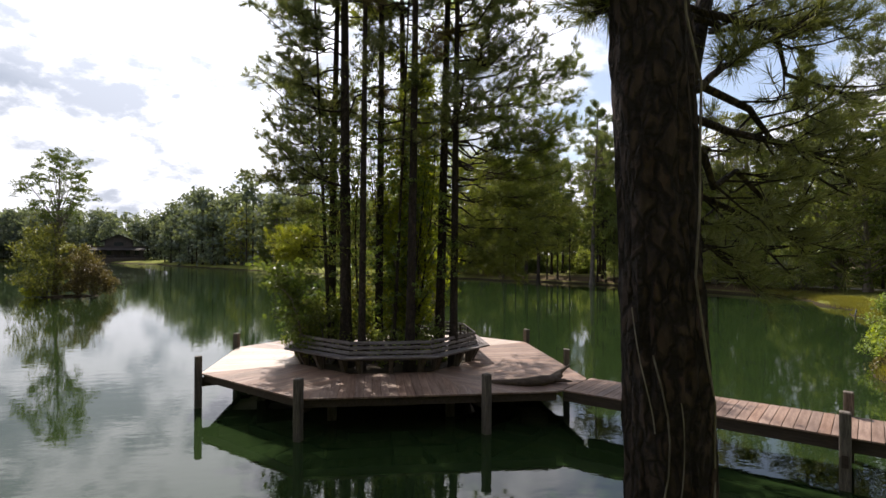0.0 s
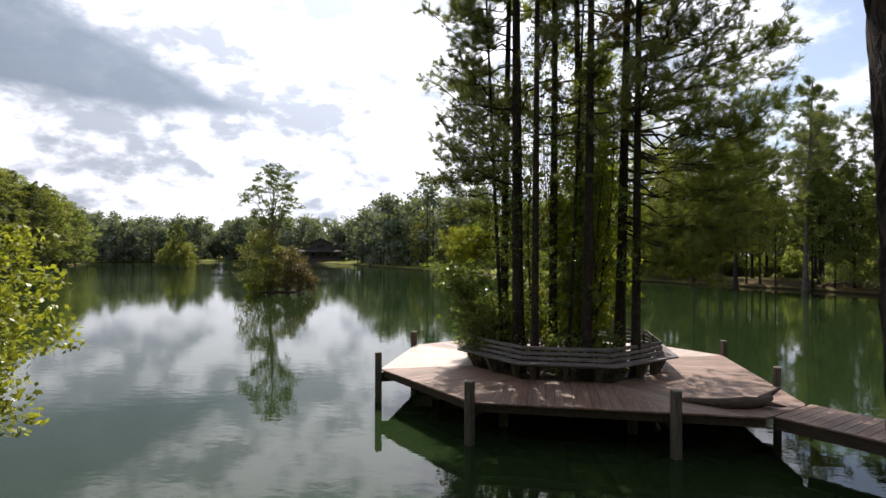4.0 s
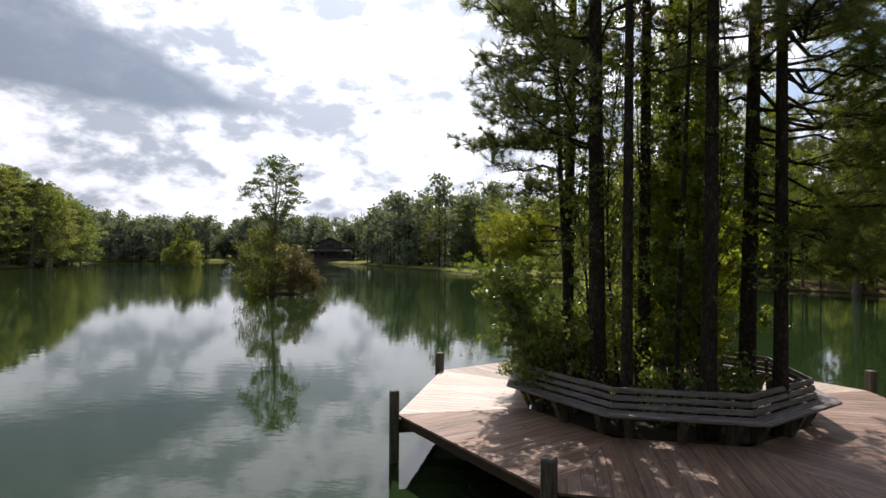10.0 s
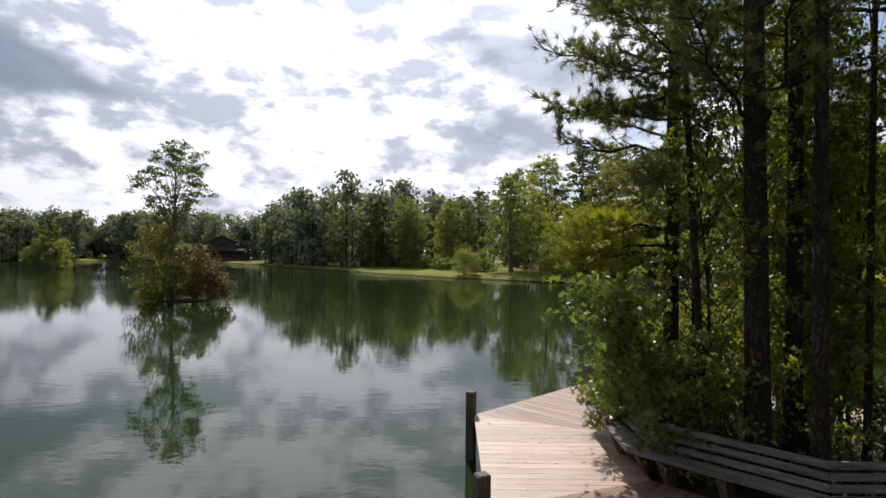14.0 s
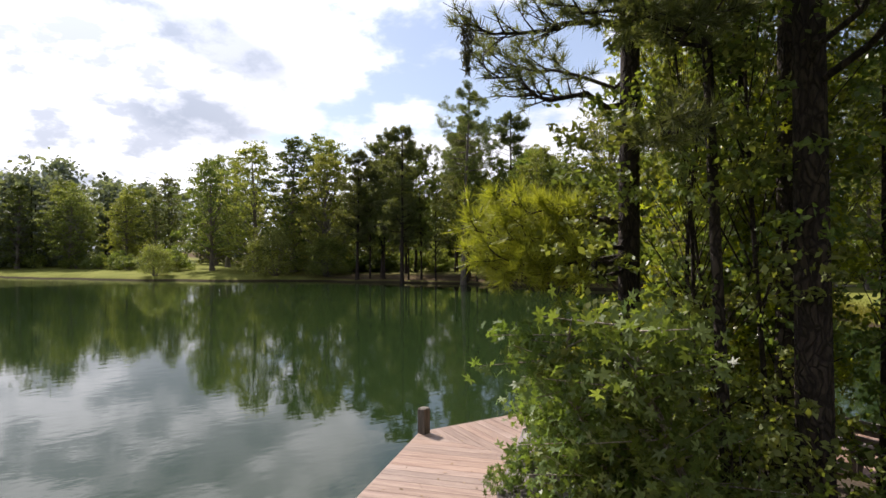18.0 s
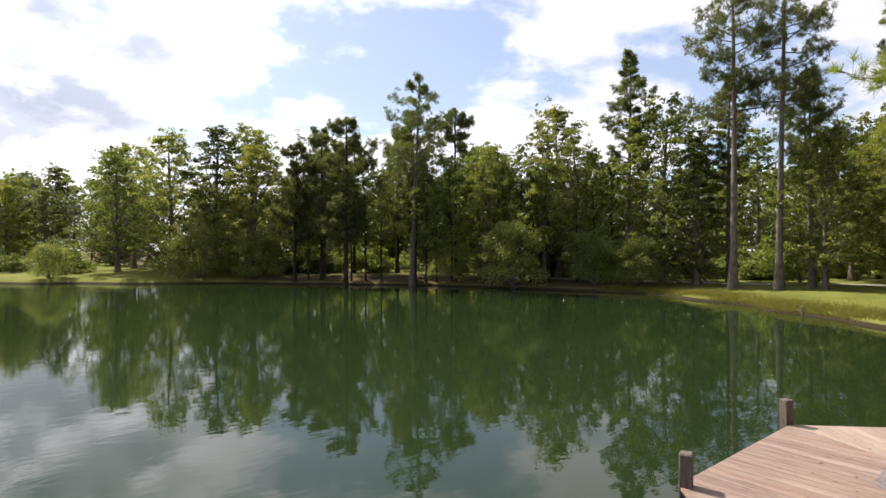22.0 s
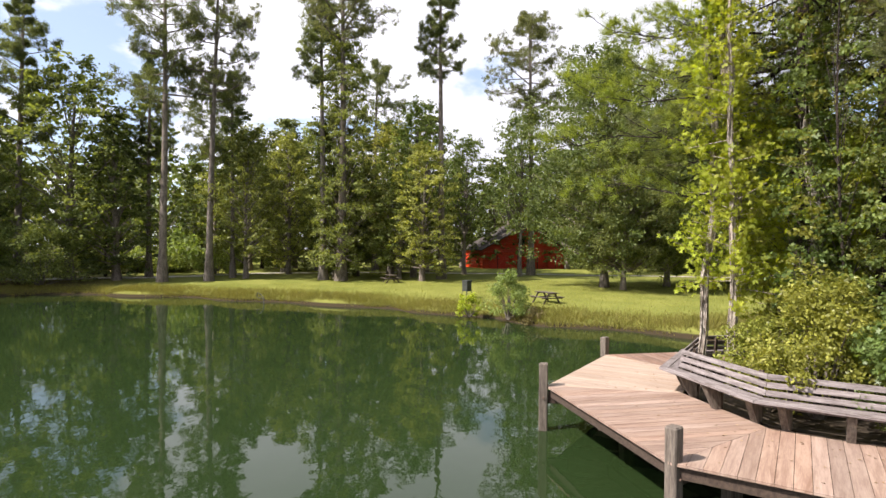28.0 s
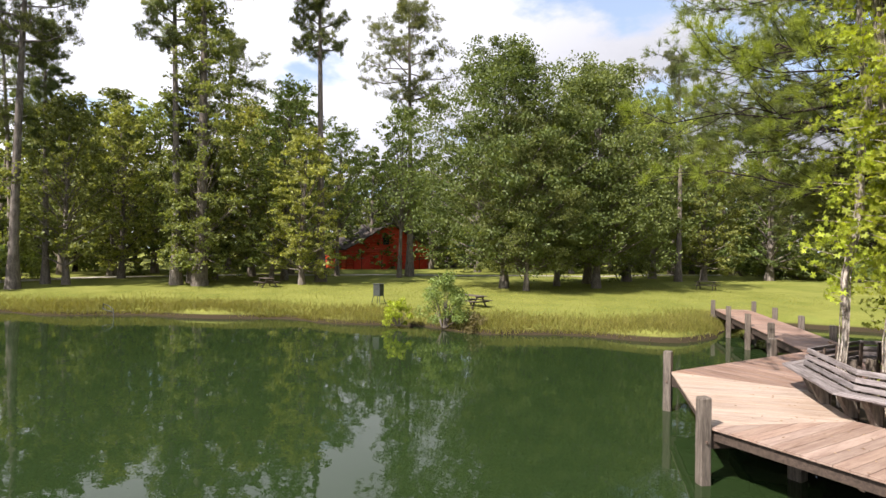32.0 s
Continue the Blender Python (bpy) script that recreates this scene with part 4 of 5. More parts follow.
K_T = broadleaf("slim tree with a thin dark trunk on the bank", 16.0, 5.2, PINEBARK, LEAF_MID, 70, 95, 0.25, 0.30, radius=0.13)
K_T.matrix_basis = pose(43.2, 50.0, gz(43.2, 50.0) - 0.1)
SLIM = [(24.0, 79.0, 15), (25.3, 77.2, 16.5), (27.0, 75.5, 17), (29.5, 72.0, 16), (30.8, 70.2, 18), (32.2, 68.2, 15.5), (35.4, 64.2, 17.5), (36.2, 62.9, 16), (37.0, 61.6, 14), (38.6, 60.2, 17), (42.9, 54.4, 16.5), (44.2, 52.6, 18), (45.0, 51.0, 15), (46.4, 49.4, 16.5), (48.6, 46.5, 15), (49.8, 44.6, 17), (51.2, 43.0, 15.5), (57.0, 35.0, 16)]
for n, (x, y, h) in enumerate(SLIM):
    stand(K_T, x, y, gz(x, y) - 0.1, h / 16.0 * 0.95, 61 * n, h / 16.0)
for x, y, k in ((38.8, 60.5, 0.75), (20.5, 84.5, 0.85), (13.5, 90.5, 1.05), (-4.0, 103.0, 0.7), (47.4, 43.0, 0.85), (48.2, 37.5, 0.75)):
    stand(K_W, x, y, gz(x, y) - 0.1, k, 90 * x, k * 0.9)

# deep wood behind the lawn and the far banks: rows of the same kinds
WOOD = [(78, -60, 78, 60, 17), (90, -60, 92, 70, 13), (62, 45, 50, 100, 9), (70, 60, 40, 120, 9), (40, 112, 10, 150, 7), (30, 128, -20, 180, 8), (45, -58, 75, -75, 6), (40, -48, 70, -60, 5), (50, -38, 72, -50, 5), (58, -30, 88, -62, 7), (88, -60, 96, -10, 8), (26, -62, 58, -72, 7), (34, -70, 66, -84, 6)]
K_F1 = broadleaf("dark green tree in the depth of the wood", 16.0, 9.0, GREYBARK, LEAF_DARK, 66, 58, 0.46, 0.02)
K_F1.matrix_basis = pose(76.0, -52.0, gz(76.0, -52.0) - 0.1)
K_F2 = broadleaf("slim dark green tree in the depth of the wood", 17.0, 7.5, GREYBARK, LEAF_DARK, 66, 58, 0.44, 0.03)
K_F2.matrix_basis = pose(77.0, 55.0, gz(77.0, 55.0) - 0.1)
n = 0
for x0, y0, x1, y1, c in WOOD:
    for i in range(c):
        f = (i + rng.uniform(0.2, 0.8)) / c
        x, y = x0 + (x1 - x0) * f + rng.normal() * 2.0, y0 + (y1 - y0) * f + rng.normal() * 2.0
        k, base = ((K_F1, 16.0), (K_F2, 17.0), (K_F1, 16.0), (K_B3, 18.0), (K_F2, 17.0), (K_C1, 22.0))[n % 6]
        h = rng.uniform(15, 21)
        stand(k, x, y, gz(x, y) - 0.15, h / base * 1.15, 47 * n, h / base)
        n += 1


def far_wood(name, label, line, depth, count, height, leaves, near=0.0):
    """A far wood along a line, joined into one piece: crowns of many leaf cards over thin trunks."""
    cents, paths = [], []
    line = np.array(line, float)
    seg = np.linalg.norm(np.diff(line, axis=0), axis=1)
    cum = np.concatenate(((0,), np.cumsum(seg)))
    for i in range(count):
        s = rng.uniform(0, cum[-1])
        j = min(int(np.searchsorted(cum, s)) - 1 if s > 0 else 0, len(seg) - 1)
        j = max(j, 0)
        d = (line[j + 1] - line[j]) / seg[j]
        off = np.array((-d[1], d[0])) * (math.copysign(near, depth) + depth * rng.uniform(0, 1))
        x, y = line[j] + d * (s - cum[j]) + off
        if math.hypot(x + 106, y - 238) < 21:
            continue
        h = height * rng.uniform(0.7, 1.15)
        z = 1.2
        paths.append([(np.array((x, y, z - 0.5)), 0.3), (np.array((x, y, z + h * 0.8)), 0.12)])
        w = h * rng.uniform(0.16, 0.24)
        low = rng.choice((0.02, 0.02, 0.3))
        for _ in range(16):
            e = rng.uniform(low, 1.0)
            a, r = rng.uniform(0, 6.28), w * math.sin(math.pi * min(0.95, 0.2 + 0.75 * (e - low) / (1 - low))) * rng.uniform(0.3, 1)
            cents.append((x + r * math.cos(a), y + r * math.sin(a), z + h * e))
    cents = np.array(cents)
    per = 24
    pts = np.repeat(cents, per, 0) + rng.normal(size=(len(cents) * per, 3)) * np.array((1.25, 1.25, 0.9))
    t = tagged(thing(name, label, "wood"), kind="stuff")
    part("trunkwork", fast_mesh("trunkwork", *tubes(paths, 4)), PINEBARK, t)
    part("canopy", fast_mesh("canopy", *leaf_cards(pts, 1.5, 1.0)), leaves, t)


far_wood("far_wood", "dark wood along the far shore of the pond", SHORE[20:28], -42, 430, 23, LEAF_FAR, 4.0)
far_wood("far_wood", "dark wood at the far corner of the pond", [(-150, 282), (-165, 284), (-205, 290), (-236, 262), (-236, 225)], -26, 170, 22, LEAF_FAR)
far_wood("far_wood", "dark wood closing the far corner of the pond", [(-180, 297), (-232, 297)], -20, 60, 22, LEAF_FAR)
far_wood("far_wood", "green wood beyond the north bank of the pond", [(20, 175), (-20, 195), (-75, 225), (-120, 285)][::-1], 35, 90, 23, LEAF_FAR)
far_wood("far_wood", "wood behind the lawn", [(110, -80), (112, 0), (105, 80), (70, 130), (30, 175)], -25, 150, 19, LEAF_MID)
# out of view; added to keep southern sky light off the dock
far_wood("far_wood", "unseen tall wood behind the near bank, added to block sky light", [(-62, -34), (-34, -44), (-14, -36), (2, -33), (8, -42)], -16, 120, 23, LEAF_MID)
far_wood("far_wood", "wood along the near shore", [(-120, 20), (-70, -40), (-10, -62), (60, -90), (110, -80)], -30, 110, 20, LEAF_MID)
far_wood("far_wood", "tall wood on the west bank of the pond", [(-150, 92), (-163, 115), (-180, 145), (-200, 180)], 30, 70, 27, LEAF_MID)

# ---------------------------------------------------------------- trees growing through the dock


def bough(root, tip, paths, tips, ways, thick=0.045, twigs=9, sag=0.12, fan=0.75):
    """A pine bough: a crooked limb whose side branches fork into twigs, each ending in one tuft of needles."""
    root, tip = np.array(root, float), np.array(tip, float)
    span = tip - root
    length = np.linalg.norm(span)
    line = []
    for i in range(7):
        f = i / 6
        p = root + span * f + np.array((0, 0, -sag * length * math.sin(math.pi * f * 0.85))) + rng.normal(size=3) * 0.035 * length * (f > 0) * (f < 1)
        line.append((p, thick * (1 - 0.8 * f)))
    paths.append(line)
    side = unit(np.cross(span, (0, 0, 1.0)))
    for j in range(twigs):
        f = 0.28 + 0.72 * (j + rng.uniform(0, 0.8)) / twigs
        p = along(line, min(f, 0.999))
        s = -1 if j % 2 else 1
        w = unit(unit(span) * 0.75 + side * s * rng.uniform(0.25, 1.2) + np.array((0, 0, rng.uniform(-0.35, 0.65))))
        l = max(0.3, length * rng.uniform(0.12, 0.32) * (1.25 - 0.6 * f) * fan)
        mid, end = p + w * l * 0.55 + np.array((0, 0, -0.05 * l)), p + w * l
        paths.append([(p, thick * 0.3), (mid, thick * 0.2), (end, thick * 0.11)])
        tips.append(end)
        ways.append(unit(w + np.array((0, 0, 0.35))))
        for q in range(3):
            g = rng.uniform(0.35, 0.9)
            a = p + w * l * g
            v = unit(w * 0.6 + rng.normal(size=3) * np.array((0.7, 0.7, 0.5)) + np.array((0, 0, 0.2)))
            b = a + v * rng.uniform(0.14, 0.34) * min(1.4, 0.6 + l)
            paths.append([(a, thick * 0.12), (b, thick * 0.07)])
            tips.append(b)
            ways.append(unit(v + np.array((0, 0, 0.25))))
    tips.append(tip)
    ways.append(unit(span))


def near_pine(label, x, y, height, r, first, limbs, reach, leaves=NEEDLE_NEAR, lean=(0, 0), needles=42, boughs=(), bark=PINEBARK, size=0.27, aim=None, bough_leaves=None, bough_needles=None, bough_twigs=16, sparse=()):
    """A pine seen close by: rough trunk, real boughs and sprays of long needles."""
    t = thing("pine_tree", label, "tree", "pines growing through the dock")
    t.location = (x, y, 1.08)
    path = []
    for i in range(15):
        f = i / 14
        path.append((np.array((lean[0] * f + 0.05 * math.sin(3 * f + x), lean[1] * f + 0.05 * math.cos(4 * f + y), f * height - 0.1)), r * (1 + 0.35 * math.exp(-f * height / 0.35)) * (1 - 0.72 * f)))
    paths, tips, ways = [], [], []
    for i in range(limbs):
        g = (i + rng.uniform(0, 1)) / limbs
        z = first + (height - first) * g * 0.97
        root = along(path, z / height)
        a = i * 2.4 + rng.uniform(-0.5, 0.5) if aim is None else aim + rng.uniform(-1.5, 1.5)
        l = reach * (1.0 - 0.68 * g) * rng.uniform(0.65, 1.1)
        bough(root, root + np.array((math.cos(a) * l, math.sin(a) * l, l * rng.uniform(-0.12, 0.55))), paths, tips, ways, 0.018 + 0.008 * l, 13)
    split = len(tips)
    for tip in boughs:
        base = (tip[3] - 1.08) / height
        bough(along(path, base), np.array(tip[:3]) - (x, y, 1.08), paths, tips, ways, 0.038, bough_twigs, 0.07, 1.05)
    full = len(tips)
    for tip in sparse:
        bough(along(path, (tip[3] - 1.08) / height), np.array(tip[:3]) - (x, y, 1.08), paths, tips, ways, 0.05, 20, 0.03, 1.0)
    part("trunk", fast_mesh("trunk", *tubes([path], 12), smooth=True), bark, t)
    if r > 0.12:
        # dense high crown above the view, added to shade water beside the dock
        keep = rng.bit_generator.state
        high, tops, aims = [], [], []
        for i in range(20):
            root = along(path, (13.0 + (height - 14.0) * (i + 0.5) / 20) / height)
            l = 4.2 * (1.05 - 0.55 * i / 20) * rng.uniform(0.7, 1.1)
            bough(root, root + np.array((math.cos(2.4 * i) * l, math.sin(2.4 * i) * l, 0.3 * l)), high, tops, aims, 0.04, 12)
        part("high_branchwork", fast_mesh("high_branchwork", *tubes(high, 4), smooth=True), bark, t)["kind"] = "stuff"
        part("high_crown", fast_mesh("high_crown", *needle_tufts(np.array(tops), np.array(aims), 26, 0.3, 0.018, 1.05)), leaves, t)["kind"] = "stuff"
        rng.bit_generator.state = keep
    part("branchwork", fast_mesh("branchwork", *tubes(paths, 5), smooth=True), bark, t)["kind"] = "stuff"
    part("needle_crown", fast_mesh("needle_crown", *needle_tufts(np.array(tips[:split]), np.array(ways[:split]), needles, size, 0.0125, 1.05)), leaves, t)["kind"] = "stuff"
    if boughs:
        part("low_bough", fast_mesh("low_bough", *needle_tufts(np.array(tips[split:full]), np.array(ways[split:full]), bough_needles or needles + 6, size * 1.1, 0.011, 1.0)), bough_leaves or leaves, t)["kind"] = "stuff"
    if sparse:
        part("mossy_bough", fast_mesh("mossy_bough", *needle_tufts(np.array(tips[full::2]), np.array(ways[full::2]), 30, size * 0.85, 0.009, 1.0)), leaves, t, "sparse needles on a bare bough")["kind"] = "stuff"
    return t


near_pine("dark-barked pine with high boughs growing out of the dock's middle", -1.44, -1.70, 23, 0.21, 5.6, 27, 3.8, aim=3.3, size=0.22, needles=38, lean=(-0.3, 0.0))
near_pine("slender dark pine growing beside the bench", -0.91, -2.38, 22, 0.13, 7.4, 13, 3.4, size=0.22, needles=36)
near_pine("dark pine trunk with needle boughs behind the bench", 0.61, -2.53, 22, 0.17, 7.8, 12, 3.5, size=0.22, needles=34, lean=(0.3, 0.2), leaves=NEEDLE_BROWN)
near_pine("leaning pine with drooping boughs over the deck", 1.75, -1.17, 21, 0.19, 6.5, 31, 5.2, aim=-0.3, size=0.23, lean=(0.6, 0.1), boughs=((4.4, -2.4, 5.0, 5.8), (4.0, -2.9, 4.5, 5.6), (6.3, -1.6, 6.4, 6.8), (5.6, -2.6, 5.4, 6.2), (5.0, -3.2, 5.8, 6.4), (5.2, -3.0, 7.2, 7.6), (4.6, -1.9, 6.0, 6.2), (4.8, -2.2, 6.8, 7.2), (3.6, -3.3, 5.2, 6.0), (6.2, 0.6, 7.4, 7.6)), bough_leaves=NEEDLE_SHADE, bough_needles=46, bough_twigs=24)
near_pine("slender pine with dark drooping boughs at the bench", 2.15, -2.04, 22, 0.15, 7.5, 30, 5.0, aim=-0.2, size=0.23, lean=(0.4, 0.3), boughs=((5.8, -1.0, 8.6, 7.8), (6.4, -2.2, 9.8, 9.0), (6.6, -0.2, 8.0, 8.2), (5.4, -2.8, 8.8, 8.8), (6.9, 0.6, 9.2, 9.0), (6.0, 1.6, 8.2, 8.4), (5.0, 0.2, 10.4, 9.8), (6.6, -1.2, 11.0, 10.4), (7.2, 0.6, 10.6, 10.0), (6.2, -2.8, 11.4, 10.8), (7.0, -0.6, 12.4, 11.6), (6.0, 1.8, 11.6, 11.0)), bough_leaves=NEEDLE_SHADE, bough_needles=46, bough_twigs=24)
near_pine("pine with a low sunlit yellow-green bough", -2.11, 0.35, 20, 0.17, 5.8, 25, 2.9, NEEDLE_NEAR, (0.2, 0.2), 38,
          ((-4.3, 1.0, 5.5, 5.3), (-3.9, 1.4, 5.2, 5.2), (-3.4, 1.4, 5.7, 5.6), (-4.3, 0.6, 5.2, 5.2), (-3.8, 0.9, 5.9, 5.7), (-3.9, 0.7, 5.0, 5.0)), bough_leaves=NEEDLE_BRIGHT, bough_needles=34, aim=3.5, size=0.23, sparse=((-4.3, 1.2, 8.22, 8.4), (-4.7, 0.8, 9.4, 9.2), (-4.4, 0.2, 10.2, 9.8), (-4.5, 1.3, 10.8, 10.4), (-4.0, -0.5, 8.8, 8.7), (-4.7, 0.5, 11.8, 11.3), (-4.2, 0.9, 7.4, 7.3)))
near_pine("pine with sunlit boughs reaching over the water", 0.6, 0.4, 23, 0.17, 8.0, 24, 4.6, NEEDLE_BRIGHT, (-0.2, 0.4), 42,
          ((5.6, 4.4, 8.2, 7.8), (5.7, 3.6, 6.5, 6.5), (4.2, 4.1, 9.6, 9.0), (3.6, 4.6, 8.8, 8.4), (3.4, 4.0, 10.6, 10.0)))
near_pine("pine trunk among sweetgum leaves in the middle of the dock", -0.35, -0.80, 22, 0.16, 8.5, 9, 3.6, size=0.22)
near_pine("thin pine pole beside the bench back", -2.0, -1.1, 19, 0.075, 6.0, 20, 2.5, aim=3.6, size=0.2, lean=(-1.0, 0.2))
near_pine("thin pine pole in the planted middle", 0.1, -1.9, 18, 0.065, 7.5, 12, 2.4, size=0.2, lean=(0.7, 0.5))


def vine_tree(label, x, y, height, r, lean, leafy, leaves=LEAF_BRIGHT, seed_turn=0.0):
    """A slender trunk with peeling pale bark and vines, whose leaves stand off it in sprays."""
    t = thing("vine_covered_tree", label, "tree")
    t.location = (x, y, 1.08)
    path = [(np.array((lean[0] * f + 0.10 * math.sin(9 * f + seed_turn) + 0.035 * math.sin(31 * f + 2 * seed_turn), lean[1] * f + 0.10 * math.cos(8 * f) + 0.03 * math.cos(27 * f + seed_turn), height * f - 0.1)), r * 0.85 * (1 - 0.5 * f) * (1 + 0.12 * math.sin(40 * f))) for f in np.linspace(0, 1, 34)]
    cords = []
    for c in range(5):
        a0 = c * 1.26
        cords.append([(along(path, min(f, 0.999)) + (r * (1.1 - 0.4 * f)) * np.array((math.cos(a0 + 3.5 * f), math.sin(a0 + 3.5 * f), 0)), 0.018 * (1 - 0.4 * f)) for f in np.linspace(0, 0.8, 14)])
    sprays, cents = [], []
    for i in range(leafy):
        f = 0.2 + 0.8 * (i + rng.uniform(0, 1)) / leafy
        root = along(path, min(f, 0.999))
        a, l = rng.uniform(0, 6.283), rng.uniform(0.25, 1.15)
        tip = root + np.array((math.cos(a) * l, math.sin(a) * l, rng.uniform(-0.1, 0.45)))
        sprays.append([(root, 0.012), (tip, 0.004)])
        for q in np.linspace(0.3, 1.0, 6):
            cents.append(root + (tip - root) * q)
    cents = np.repeat(np.array(cents), 5, 0) + rng.normal(size=(len(cents) * 5, 3)) * 0.10
    part("trunk", fast_mesh("trunk", *tubes([path], 9), smooth=True), PALEBARK, t)
    part("vine_growth", fast_mesh("vine_growth", *tubes(cords + sprays, 4), smooth=True), PALEBARK, t)["kind"] = "stuff"
    part("foliage", fast_mesh("foliage", *lobed_leaves(cents, 0.15, 0.2)), leaves, t)["kind"] = "stuff"
    return t


vine_tree("slender pale trunk wrapped in yellow-green vines beside the bench", 2.02, 1.93, 12, 0.085, (-0.5, 0.3), 92)
vine_tree("pale vine-wrapped trunk with bright leaves", 1.20, 1.72, 12.5, 0.10, (0.3, 0.2), 98, seed_turn=2.0)
vine_tree("pale vine-wrapped stem behind the bench", 0.95, 2.05, 11, 0.06, (-0.2, 0.3), 70, seed_turn=4.0)
vine_tree("vine-covered trunk with broad green leaves", 0.2, 0.6, 9, 0.12, (0.3, -0.2), 110, LEAF_GUM, 1.0)
vine_tree("leafy stem behind the bench in the bed", 0.3, -0.6, 6, 0.06, (-0.2, 0.2), 100, LEAF_BRIGHT, 3.0)
vine_tree("leafy sapling in the planted bed", 1.1, 0.3, 7, 0.06, (0.2, 0.2), 130, LEAF_BRIGHT, 5.0)


vine_tree("slender leaning sapling with broad leaves reaching over the bench", -2.5, -1.0, 3.5, 0.035, (-1.5, -0.4), 70, LEAF_GUM, 2.5)
vine_tree("young leafy sapling bending over the bench seat", -2.7, 0.2, 3.2, 0.03, (-0.9, -0.2), 60, LEAF_GUM, 3.6)


def sweetgum(label, x, y, height, width, leaves, clusters=46, per=70, size=0.105, low=0.08):
    t = broadleaf(label, height, width, PINEBARK, leaves, clusters, per, size, low, "", "sweetgum_sapling", 0.042, bend=0.075)
    t.matrix_basis = pose(x, y, 1.06, 0, 0, rng.uniform(0, 360))
    return t


# sunlight and shade are put into these saplings by brighter and darker leaf colours
sweetgum("leafy sweetgum sapling in the planted bed", -1.9, -0.7, 8.5, 3.8, LEAF_MID, 64, 100)
sweetgum("leafy sapling leaning over the bench", -1.7, -0.1, 8.5, 3.4, LEAF_GUM, 70, 100)
sweetgum("backlit leafy sapling in the planted bed", -0.3, -0.4, 8.5, 3.8, LEAF_GUM, 46, 80)
sweetgum("bright leafy sapling between the pines", 0.9, -0.4, 7.5, 3.4, LEAF_BRIGHT, 56, 80, low=0.2)
sweetgum("dark leafy sapling behind the pines", -0.4, 0.1, 11.5, 2.8, LEAF_GUM, 50, 80, low=0.25)
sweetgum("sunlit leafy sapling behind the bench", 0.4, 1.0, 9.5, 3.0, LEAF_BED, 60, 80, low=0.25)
sweetgum("leafy sapling at the south side of the bed", 0.7, -1.5, 7.5, 3.0, LEAF_GUM, 50, 70)
sweetgum("tall leafy tree whose crown fills the space between the pines", -0.9, -0.9, 12.5, 4.2, LEAF_DARK, 58, 80, low=0.4)
sweetgum("tall dark leafy tree in the middle of the dock", 1.0, 0.1, 13.0, 4.0, LEAF_GUM, 40, 70, low=0.4)

BED_SHRUBS = [("dense green shrub spilling over the bench", -2.4, 0.95, 2.4, 2.5, LEAF_GUM, 8000, 0.11), ("bright leafy shrub hanging over the bench seat", -2.4, 0.0, 2.3, 2.7, LEAF_GUM, 4600, 0.11),
              ("bright green shrub filling the bed behind the bench", -0.9, 1.55, 2.9, 3.0, LEAF_BED, 11000, 0.09), ("low shrub behind the bench back", 0.2, 1.9, 1.9, 1.9, LEAF_BED, 4200, 0.085),
              ("olive shrub between the pine trunks", -2.1, -1.3, 2.6, 2.2, LEAF_MID, 1900, 0.11), ("low shrub between the trunks", 0.0, -2.0, 1.5, 1.8, LEAF_MID, 1000, 0.10),
              ("small shrub behind the bench back", 1.4, -1.9, 1.3, 1.4, LEAF_GUM, 800, 0.10), ("dark shrub in the middle of the bed", 0.6, 0.5, 2.6, 2.6, LEAF_BED, 2200, 0.11)]
for label, x, y, h, w, leaves, c, size in BED_SHRUBS:
    s = shrub(label, h, w, leaves, c, size, group="shrubs in the dock's planted bed", clumps=46, lobed=leaves == LEAF_GUM and y < 1.0)
    s.location = (x, y, 1.08)

# moss hanging from the bough over the water
cents = np.array([(-4.27 + rng.normal() * 0.06 * (1.2 - f), 1.2 + rng.normal() * 0.06 * (1.2 - f), 8.22 - 0.72 * f) for f in rng.uniform(0, 1, 260)])
moss = part("hanging_moss", fast_mesh("hanging_moss", *leaf_cards(cents, 0.16, 0.02, 3.0)), MOSS)
tagged(moss, "grey tuft of moss hanging from a pine bough", "moss")

# ---------------------------------------------------------------- big pine on the near bank, and the leafy tree beside it
big = thing("pine_tree", "thick rough-barked pine trunk with vine cords on the bank", "tree")
big.location = (2.0, -16.3, -0.2)
prof = [(np.array((0.28 - 1.15 * f + 0.05 * math.sin(6 * f), 0.0, 22 * f)), 0.395 * (1 - 0.45 * f) * (1 + 0.25 * math.exp(-f * 22 / 1.2))) for f in np.linspace(0, 1, 160)]
verts, faces = tubes([prof], 72)
axis = np.interp(verts[:, 2], [q[0][2] for q in prof], [q[0][0] for q in prof])
ang = np.arctan2(verts[:, 1], verts[:, 0] - axis)
ridge = np.array([noise.noise(Vector((math.cos(a) * 3.4, math.sin(a) * 3.4, z * 0.9))) + 1.3 * abs(noise.noise(Vector((math.cos(a) * 6.5, math.sin(a) * 6.5, z * 1.9)))) + 0.5 * noise.noise(Vector((math.cos(a) * 14, math.sin(a) * 14, z * 5.0))) for a, z in zip(ang, verts[:, 2])])
verts[:, 0] += np.cos(ang) * ridge * 0.045
verts[:, 1] += np.sin(ang) * ridge * 0.045
part("trunk", fast_mesh("trunk", verts, faces, True), BIGBARK, big)
cords = []
